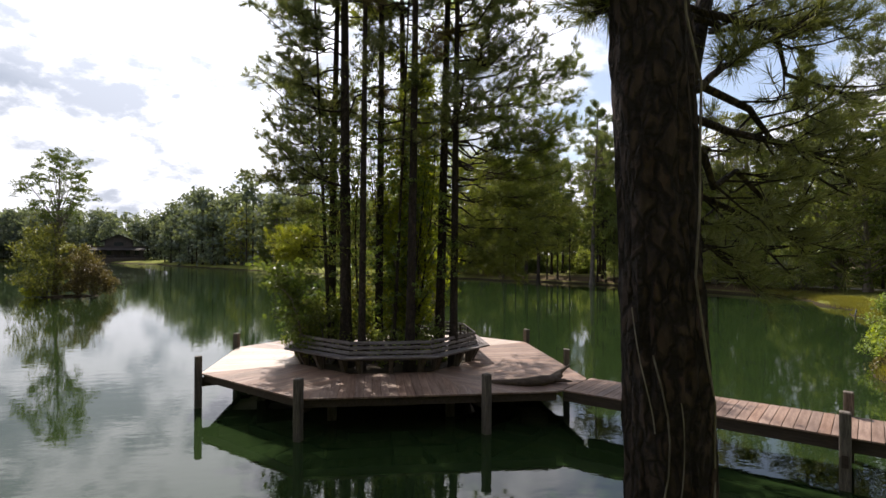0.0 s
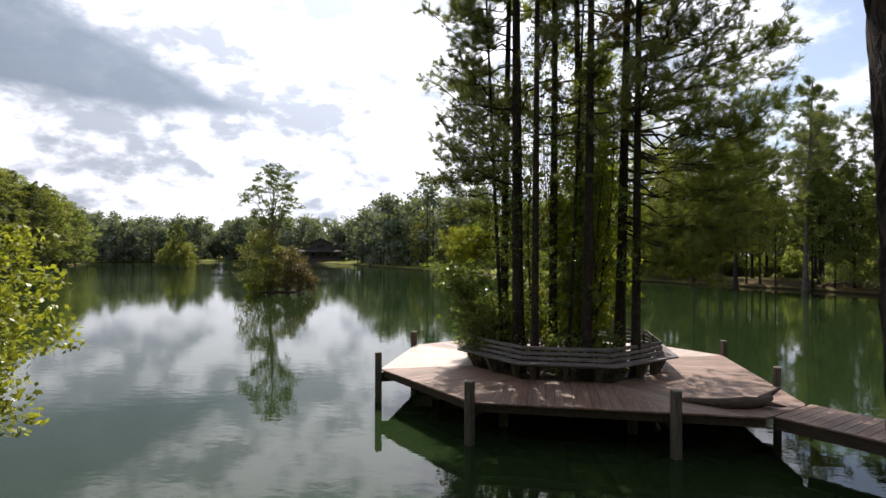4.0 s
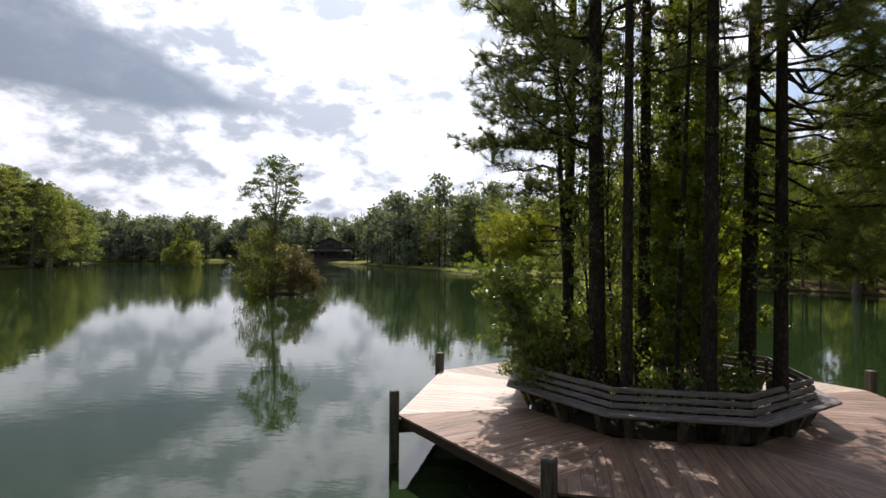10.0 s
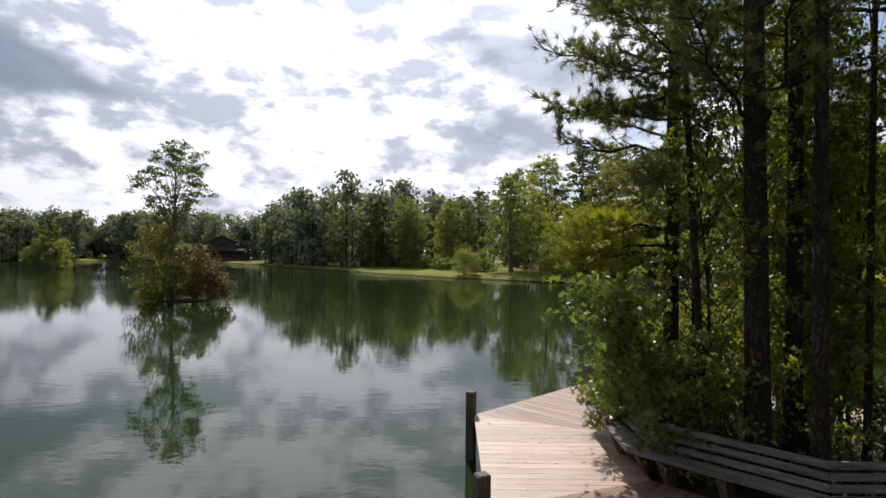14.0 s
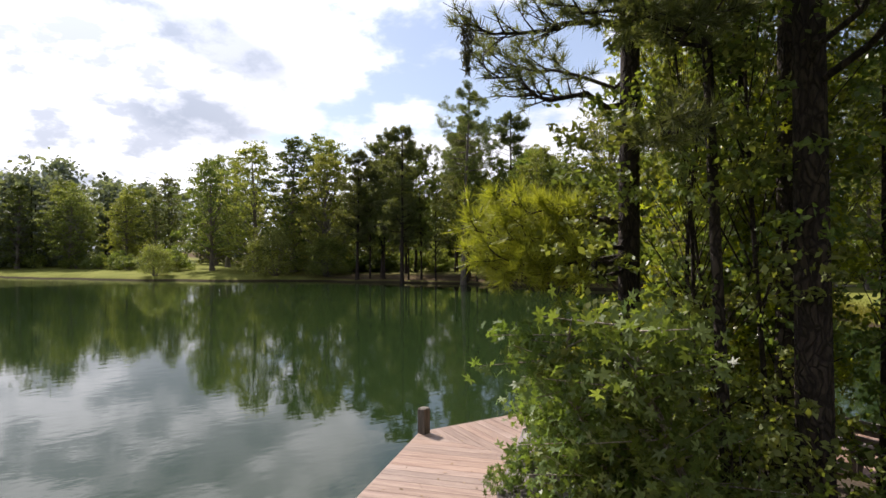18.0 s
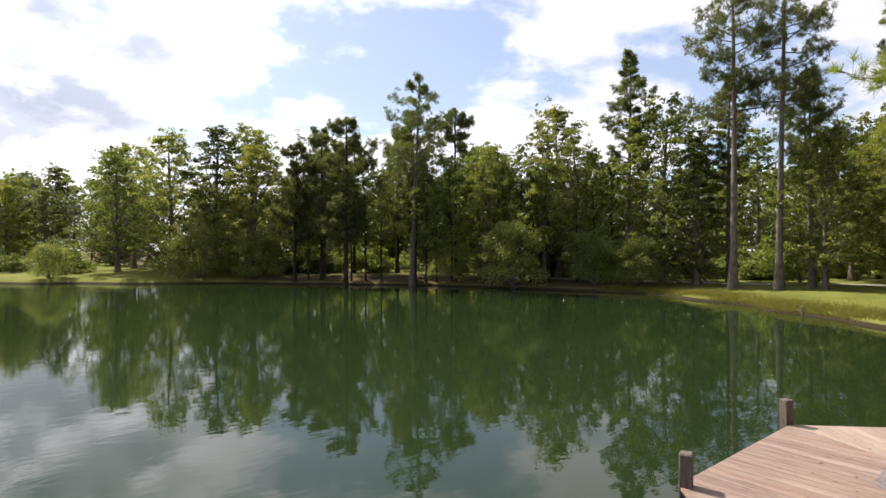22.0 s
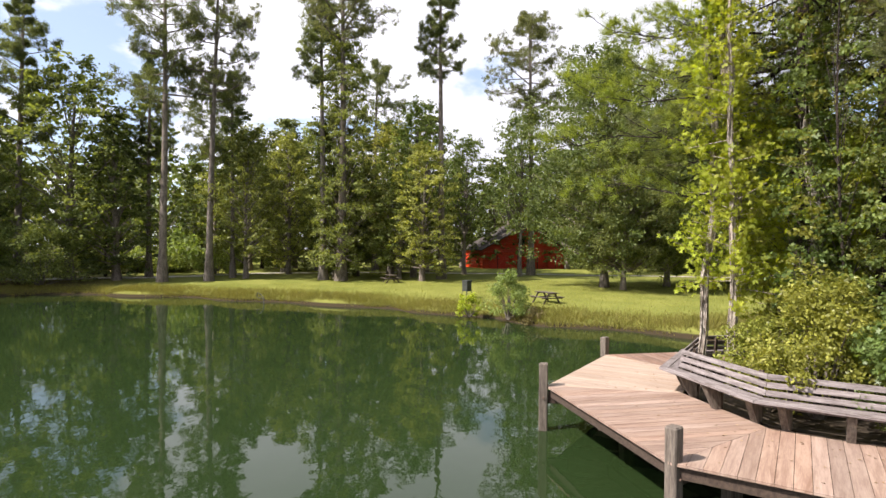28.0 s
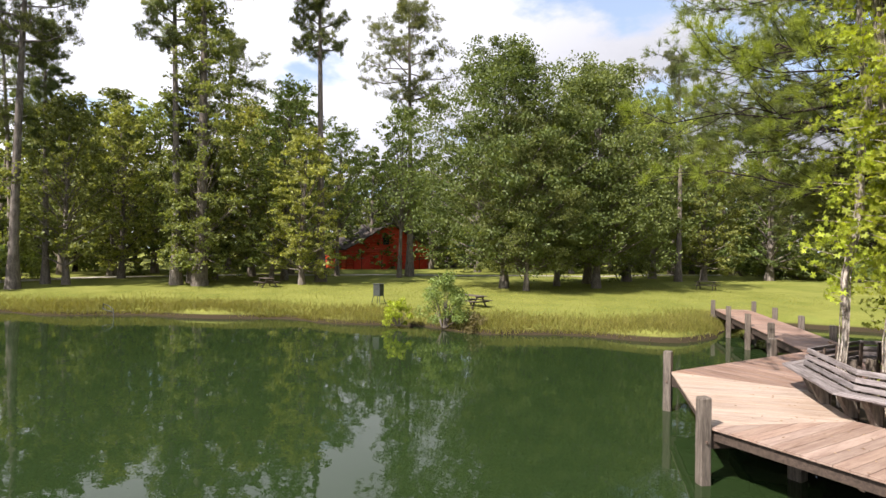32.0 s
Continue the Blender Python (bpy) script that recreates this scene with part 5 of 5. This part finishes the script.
for a0, z0, z1, r in ((3.7, 3.6, 4.7, 0.006), (4.3, 2.6, 3.9, 0.006), (5.2, 0.4, 9.0, 0.012), (4.0, 0.4, 4.3, 0.009)):
    cords.append([((along(prof, z / 22.0) + (0.42 + 0.025 * math.sin(5 * z)) * np.array((math.cos(a0 + 0.25 * math.sin(2.2 * z)), math.sin(a0 + 0.25 * math.sin(2.2 * z)), 0))), r) for z in np.linspace(z0, z1, 16)])
for cord in cords:
    part("vine_stem", fast_mesh("vine_stem", *tubes([cord], 5), smooth=True), GREYBARK, big, "grey bare vine cord on the bark")
paths, tips, ways = [], [], []
for x, y, z, z0 in ((2.4, 1.6, 8.2, 7.4), (2.9, 0.8, 7.0, 7.8), (1.9, 0.2, 7.6, 6.6), (3.4, 1.8, 9.6, 9.0), (2.2, 2.6, 6.2, 7.0), (3.0, -0.5, 9.0, 9.0), (1.4, 2.4, 8.8, 8.2), (2.2, 0.8, 5.4, 6.4), (2.7, 1.6, 5.0, 6.6), (1.7, 1.2, 4.9, 6.0), (2.6, 0.2, 6.2, 6.6), (3.3, 1.2, 6.0, 7.2), (-0.55, 0.25, 7.7, 7.3), (-0.5, 0.1, 8.6, 8.1)):
    bough(along(prof, z0 / 22.0), (x, y, z), paths, tips, ways, 0.05, 15, 0.04, 0.9)
paths.append([(along(prof, 5.6 / 22.0), 0.16), (np.array((0.42, 0.25, 6.6)), 0.11), (np.array((1.1, 0.7, 8.6)), 0.07), (np.array((1.9, 1.2, 11.0)), 0.04)])
part("branchwork", fast_mesh("branchwork", *tubes(paths, 6), smooth=True), PINEBARK, big)["kind"] = "stuff"
part("needle_crown", fast_mesh("needle_crown", *needle_tufts(np.array(tips), np.array(ways), 34, 0.25, 0.009, 0.95)), NEEDLE_NEAR, big)["kind"] = "stuff"

edge_tree = broadleaf("yellow-green leafy tree leaning over the pond", 5.6, 6.2, GREYBARK, LEAF_BED, 230, 330, 0.125, 0.14, "", "broadleaf_tree", 0.12)
edge_tree.matrix_basis = pose(-11.6, -14.5, 1.0, 0, 0, 110)

# ---------------------------------------------------------------- islets in the pond
cypress = broadleaf("open-crowned tree standing on a small islet", 15.6, 7.5, GREYBARK, LEAF_DARK, 60, 150, 0.22, 0.56, "", "broadleaf_tree", 0.26)
cypress.matrix_basis = pose(-35.3, 45.0, 0.2)
for label, x, y, h, w, leaves, c, size in (("olive willow shrub on the islet", -36.2, 44.8, 8.6, 6.4, LEAF_ISLET, 7000, 0.26), ("rusty brown shrub on the islet", -33.0, 45.2, 5.4, 5.0, LEAF_RUST, 5000, 0.25),
                                           ("low reddish shrub at the islet's edge", -31.0, 44.2, 3.6, 4.4, LEAF_RUST, 5000, 0.2), ("green reeds at the islet's edge", -37.2, 44.6, 1.2, 2.6, LEAF_BRIGHT, 900, 0.25)):
    s = shrub(label, h, w, leaves, c, size, clumps=80)
    s.location = (x, y, 0.1)
s = shrub("olive shrub on a far islet", 8.0, 12.5, LEAF_OLIVE, 7000, 0.6, clumps=70)
s.location = (-120, 143, 0.2)
s = broadleaf("tree on a far islet", 14.5, 6.5, GREYBARK, LEAF_MID, 40, 90, 0.6, 0.3, "")
s.matrix_basis = pose(-121, 144, 0.2)

# ---------------------------------------------------------------- red log barn


def log_wall(parent, x0, x1, z0, z1, m, gable=0.0, material=REDLOG):
    """Round logs laid one on another; a gable narrows them towards the ridge."""
    d = 0.26
    n = int((z1 + gable - z0) / d)
    for i in range(n):
        z = z0 + (i + 0.5) * d
        f = 1.0 if z < z1 or not gable else max(0.0, 1 - (z - z1) / gable)
        a, b = (x0 + x1) / 2 - (x1 - x0) / 2 * f, (x0 + x1) / 2 + (x1 - x0) / 2 * f
        if b - a < 0.4:
            continue
        v, q = tubes([[(np.array((a, 0, z)), d * 0.54), (np.array((b, 0, z)), d * 0.54)]], 8)
        part("log", fast_mesh("log", v, q, True), material, parent, m=m)


barn = thing("log_barn", "red-stained log barn with wide double doors among the trees", "barn", m=pose(75.2, -20.5, 1.25, 0, 0, 93))
FRONT = pose(0, 0, 0)
log_wall(barn, -7.2, 7.2, 0, 3.3, FRONT, 3.9)
for x, w in ((-7.2, 10.0), (7.2, 10.0)):
    log_wall(barn, 0.0, w, 0, 3.3, pose(x, 0, 0, 0, 0, -90))
for s in (-1, 1):
    slope = math.atan2(3.9, 7.2)
    part("roof", box(bmesh.new(), 0, 8.9, -10.6, 0.9, -0.08, 0.08), BROWNROOF, barn, "brown shingled roof slope", pose(0, 0, 7.28) @ pose(0, 0, 0, 0, math.degrees(slope) if s > 0 else 180 - math.degrees(slope), 0))


def barn_door(x, w, h):
    d = part("door", box(bmesh.new(), x - w / 2, x + w / 2, 0.16, 0.26, 0.02, h, None, 0.01), REDDOOR, barn, "red plank double door")
    for k in (-1, 1):
        part("door_brace", box(bmesh.new(), -0.07, 0.07, 0.262, 0.30, -1.15, 1.15, pose(x + k * w / 4, 0, h / 2, 0, k * 38, 0)), REDLOG, d)
    for z in (0.12, h - 0.1):
        part("door_rail", box(bmesh.new(), x - w / 2, x + w / 2, 0.262, 0.31, z - 0.08, z + 0.08), REDLOG, d)
    part("door_post", box(bmesh.new(), x - 0.05, x + 0.05, 0.262, 0.32, 0.02, h), GLASS, d)


for x in (4.9, 1.5, -2.0, -5.2):
    barn_door(x, 2.7, 2.3)
w = part("window", box(bmesh.new(), 0.2, 1.3, 0.15, 0.2, 3.9, 5.0), GLASS, barn, "dark loft window")
part("window_frame", box(bmesh.new(), 0.1, 1.4, 0.12, 0.22, 5.0, 5.14), REDLOG, w)
shed = thing("shed", "small shed with a green roof beside the barn", "shed", m=pose(80, -38, 1.2, 0, 0, 93))
part("wall", box(bmesh.new(), -3, 3, -4, 0, 0, 2.4), LOGWALL, shed)
part("roof", box(bmesh.new(), -3.4, 3.4, -2.6, 0.5, -0.06, 0.06, pose(0, -1.9, 3.0, 28, 0, 0)), GREENROOF, shed)
part("roof", box(bmesh.new(), -3.4, 3.4, -2.4, 0.4, -0.06, 0.06, pose(0, -2.3, 3.0, -28, 0, 180)), GREENROOF, shed)

# ---------------------------------------------------------------- lodge on the far bank
lodge = thing("lodge", "brown log lodge with two stacked gable roofs across the pond", "house", m=pose(-115, 248, 2.2, 0, 0, 200) @ Matrix.Scale(1.32, 4))
part("foundation", box(bmesh.new(), -8.3, 8.3, -6.2, 3.4, -1.9, -0.02), DARKTABLE, lodge)
part("wall", box(bmesh.new(), -7.5, 7.5, -6, 0, 0, 3.4), LOGWALL, lodge)
part("upper_wall", box(bmesh.new(), -4.2, 4.2, -6, -1, 3.4, 6.0), LOGWALL, lodge)
part("porch_roof", box(bmesh.new(), -8.2, 8.2, -1.0, 3.2, -0.1, 0.1, pose(0, 0, 3.5, -16, 0, 0)), BROWNROOF, lodge, "brown porch roof")
for s in (-1, 1):
    part("roof", box(bmesh.new(), 0, 6.2, -7, 0.2, -0.1, 0.1, pose(0, 0, 8.0, 0, 24 if s > 0 else 156, 0)), BROWNROOF, lodge)
    part("side_roof", box(bmesh.new(), 4.0, 8.6, -7, 0.2, -0.1, 0.1, pose(0, 0, 3.9) if s > 0 else pose(0, -6.8, 3.9, 0, 0, 180)), BROWNROOF, lodge)
for x in (-7, -4.2, -1.4, 1.4, 4.2, 7):
    part("porch_post", box(bmesh.new(), x - 0.12, x + 0.12, 2.5, 2.74, 0, 3.0), LOGWALL, lodge)
for x in (-5.5, -2.8, 2.8, 5.5):
    w = part("window", box(bmesh.new(), x - 0.6, x + 0.6, -0.02, 0.05, 1.0, 2.4), GLASS, lodge)
    part("sill", box(bmesh.new(), x - 0.7, x + 0.7, 0.0, 0.12, 0.9, 1.0), GREYWOOD, w)
part("door", box(bmesh.new(), -0.5, 0.5, -0.02, 0.06, 0.1, 2.2), DARKTABLE, lodge)
gable = bmesh.new()
tri = [gable.verts.new(p) for y in (-1.2, -0.9) for p in ((-4.6, y, 5.9), (4.6, y, 5.9), (0, y, 7.95))]
gable.faces.new(tri[:3])
gable.faces.new(tri[3:][::-1])
for i, j in ((0, 1), (1, 2), (2, 0)):
    gable.faces.new((tri[i], tri[i + 3], tri[j + 3], tri[j]))
part("gable_wall", gable, LOGWALL, lodge)
part("upper_window", box(bmesh.new(), -1.4, 1.4, -1.02, -0.95, 4.2, 5.4), GLASS, lodge)

# ---------------------------------------------------------------- lawn things


def picnic_table(x, y, turn):
    t = thing("picnic_table", "dark wooden picnic table with attached benches on the lawn", "table", "picnic tables", pose(x, y, gz(x, y), 0, 0, turn))
    for k in range(5):
        part("top_board", box(bmesh.new(), -0.95, 0.95, -0.37 + k * 0.15, -0.23 + k * 0.15, 0.72, 0.76, None, 0.006), DARKTABLE, t)
    for s in (-1, 1):
        for k in range(2):
            part("bench_board", box(bmesh.new(), -0.95, 0.95, s * 0.70 - 0.14 + k * 0.14, s * 0.70 - 0.01 + k * 0.14, 0.42, 0.46, None, 0.006), DARKTABLE, t)
        part("crossbar", box(bmesh.new(), s * 0.65 - 0.025, s * 0.65 + 0.025, -0.82, 0.82, 0.34, 0.42), DARKTABLE, t)
        part("crossbar", box(bmesh.new(), s * 0.65 - 0.025, s * 0.65 + 0.025, -0.36, 0.36, 0.63, 0.72), DARKTABLE, t)
        for q in (-1, 1):
            part("leg", box(bmesh.new(), s * 0.65 + 0.027, s * 0.65 + 0.075, -0.05, 0.05, -0.47, 0.42, pose(0, q * 0.42, 0.36, q * 32, 0, 0)), DARKTABLE, t)
    return t


picnic_table(25.2, -3.4, 12)
picnic_table(27.0, -29.5, 20)
picnic_table(44.5, 5.0, 10)

feeder = thing("game_feeder", "dark box feeder on slanting legs on the lawn", "feeder", m=pose(29.6, 1.1, gz(29.6, 1.1), 0, 0, 30))
part("box", box(bmesh.new(), -0.27, 0.27, -0.24, 0.24, 0.55, 1.30, None, 0.02), DARKMETAL, feeder)
part("lid", box(bmesh.new(), -0.30, 0.30, -0.27, 0.27, 1.302, 1.36, None, 0.015), DARKMETAL, feeder)
part("spout", box(bmesh.new(), -0.09, 0.09, -0.36, -0.242, 0.62, 0.80, None, 0.01), GREYWOOD, feeder, "pale metal spout")
for x in (-1, 1):
    for y in (-1, 1):
        part("leg", fast_mesh("leg", *tubes([[(np.array((x * 0.22, y * 0.2, 0.6)), 0.02), (np.array((x * 0.34, y * 0.32, 0.0)), 0.02)]], 6)), DARKMETAL, feeder)

pipe = thing("bank_rail", "bent dark pipe rail at the water's edge", "rail", m=pose(35.6, 16.4, 0.1, 0, 0, 40))
part("pipe", fast_mesh("pipe", *tubes([[(np.array(p), 0.035) for p in ((-0.45, 0, -0.3), (-0.4, 0, 0.4), (0.0, 0, 0.62), (0.45, 0, 0.72), (0.5, 0, 0.4))]], 7), smooth=True), DARKMETAL, pipe)
part("pipe", fast_mesh("pipe", *tubes([[(np.array(p), 0.03) for p in ((0.5, 0, 0.45), (0.1, 0, 0.32), (-0.4, 0, 0.3))]], 7), smooth=True), DARKMETAL, pipe)

s = shrub("young willow shrub at the water's edge", 3.0, 2.9, LEAF_MID, 5200, 0.13, clumps=46, stems=16)
s.location = (22.4, 0.3, 0.1)
s = shrub("small green shrub at the water's edge", 1.4, 1.8, LEAF_BRIGHT, 1300, 0.14, clumps=20)
s.location = (23.8, 2.4, 0.15)
s = shrub("low brown weeds at the shrub's foot", 0.8, 2.6, LEAF_RUST, 1100, 0.12, clumps=20)
s.location = (21.2, -0.9, 0.02)

# driftwood lying on the deck
log = thing("driftwood_log", "dark forked driftwood log lying on the deck boards", "log")
path = [((2.95, -4.85), 0.05), ((3.4, -5.15), 0.09), ((3.9, -5.35), 0.13), ((4.4, -5.30), 0.16), ((4.8, -5.05), 0.13), ((5.1, -4.85), 0.09)]
part("stem", fast_mesh("stem", *tubes([[(np.array((x, y, DECK_Z + r * 0.9 + (0.12 if x > 5 else 0))), r) for (x, y), r in path]], 9), smooth=True), DRIFT, log)
part("fork", fast_mesh("fork", *tubes([[(np.array((4.75, -5.05, DECK_Z + 0.15)), 0.10), (np.array((5.15, -4.75, DECK_Z + 0.28)), 0.07), (np.array((5.45, -4.60, DECK_Z + 0.42)), 0.03)],
                                     [(np.array((4.7, -5.1, DECK_Z + 0.13)), 0.09), (np.array((5.1, -5.25, DECK_Z + 0.10)), 0.05), (np.array((5.3, -5.3, DECK_Z + 0.09)), 0.02)]], 7), smooth=True), DRIFT, log)

# gravel drive through the wood's edge
def ribbon(points, width, lift):
    pts = np.array(points, float)
    fine = np.concatenate([pts[i] + (pts[i + 1] - pts[i]) * np.linspace(0, 1, 24, endpoint=False)[:, None] for i in range(len(pts) - 1)])
    d = unit(np.gradient(fine, axis=0))
    side = np.stack((-d[:, 1], d[:, 0]), 1)
    rows = []
    for f in (-0.5, -0.25, 0, 0.25, 0.5):
        wob = 0.18 * np.sin(np.arange(len(fine)) * 0.9 + 7 * f)[:, None]
        q = fine + side * (width * f + wob)
        rows.append(np.column_stack((q, ground_height(q) + lift)))
    v = np.stack(rows, 1).reshape(-1, 3)
    c = np.arange(len(v)).reshape(len(fine), 5)
    return v, np.stack((c[:-1, :-1], c[1:, :-1], c[1:, 1:], c[:-1, 1:]), -1).reshape(-1, 4)


drive = part("drive", fast_mesh("drive", *ribbon([(44, -60), (47, -36), (54, -18), (62, 2), (62, 18), (55, 32), (53, 44), (47, 58), (42, 72)], 2.2, 0.05), True), PATHWAY)
tagged(drive, "pale gravel drive between lawn and wood", "drive", kind="structure")

# ---------------------------------------------------------------- grass blades and weeds


def blades(name, label, spots, height, width, leaves):
    z = ground_height(spots)
    keep = z > 0.02
    spots, z = spots[keep], z[keep]
    n = len(spots)
    root = np.column_stack((spots, z - 0.02))
    up = unit(np.column_stack((rng.normal(size=(n, 2)) * 0.35, np.ones(n)))) * height * rng.uniform(0.5, 1.3, (n, 1))
    a = rng.uniform(0, 6.283, n)
    s = np.column_stack((np.cos(a), np.sin(a), np.zeros(n))) * width
    tri = np.stack((root - s, root + s, root + up), 1).reshape(-1, 3)
    ob = part(name, fast_mesh(name, tri, np.arange(3 * n).reshape(n, 3)), leaves)
    return tagged(ob, label, "grass", kind="stuff")


east = shore[:12]
seg = np.linalg.norm(np.diff(east, axis=0), axis=1)
spots = []
for a, b, l in zip(east[:-1], east[1:], seg):
    k = int(l * 900)
    f = rng.uniform(0, 1, (k, 1))
    out = np.array((b - a)[::-1]) * (1, -1) / l
    spots.append(a + (b - a) * f + out * np.abs(rng.normal(size=(k, 1))) * 1.5 + rng.normal(size=(k, 2)) * 0.3)
blades("bank_weeds", "tall weeds and grass along the water's edge", np.concatenate(spots), 0.26, 0.018, BLADE)
lawn = np.column_stack((rng.uniform(15, 46, 60000), rng.uniform(-32, 24, 60000)))
d = shore_distance(lawn)
blades("lawn_grass", "short mown grass of the lawn", lawn[(d > 0.5) & (d < 24)], 0.10, 0.02, BLADE)

# undergrowth under the wood
K_U = shrub("green undergrowth shrub under the trees", 3.2, 5.0, LEAF_MID, 1500, 0.34, clumps=34, group="undergrowth at the wood's edge")
K_U.location = (60, 24, gz(60, 24))
for i in range(112):
    f = rng.uniform(0, 1)
    row = rng.integers(0, 5)
    x0, y0, x1, y1 = ((74, -60, 76, 40), (66, 30, 50, 75), (44, 78, 10, 112), (0, 112, -40, 175), (24, -56, 64, -66))[row]
    x, y = x0 + (x1 - x0) * f + rng.normal() * 1.5, y0 + (y1 - y0) * f + rng.normal() * 1.5
    if -34 < y < -8 and x < 90:
        x += 18
    k = rng.uniform(0.7, 1.5)
    stand(K_U, x, y, gz(x, y) - 0.1, k, rng.uniform(0, 360), k * rng.uniform(0.7, 1.3))

# dry leaves and twigs fallen on the deck
lit_r = np.random.default_rng(31)
a, r = lit_r.uniform(0, 6.283, 520), np.concatenate((lit_r.uniform(3.7, 6.0, 330), 3.75 + np.abs(lit_r.normal(size=190)) * 0.5))
cents = np.stack((r * np.cos(a), r * np.sin(a), np.full(520, DECK_Z + 0.012)), 1)
verts, faces = leaf_cards(cents, 0.075, 0.05)
verts[:, 2] = DECK_Z + 0.006 + (verts[:, 2] - DECK_Z - 0.012) * 0.25 + 0.008
verts[:, 2] = np.maximum(verts[:, 2], DECK_Z + 0.003)
litter = part("leaf_litter", fast_mesh("leaf_litter", verts, faces), leaf("dry_fallen_leaves", (0.16, 0.10, 0.05), (0.42, 0.33, 0.22), 0.1, 0.7))
tagged(litter, "dry brown leaves scattered over the deck boards", "leaf litter", kind="stuff")

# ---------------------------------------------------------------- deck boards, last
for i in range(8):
    # darkest boards on the shaded south side, lighter ones where sun and glare fall
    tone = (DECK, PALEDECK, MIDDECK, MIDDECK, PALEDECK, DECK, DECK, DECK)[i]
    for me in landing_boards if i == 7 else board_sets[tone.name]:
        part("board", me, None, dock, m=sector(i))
s = W0 + 0.13
while s < W1:
    part("plank", plank, None, walkway, m=Matrix.Translation((s, 0, 0)) @ pose(0, 0, 0, 0, 0, 90))
    s += 0.232
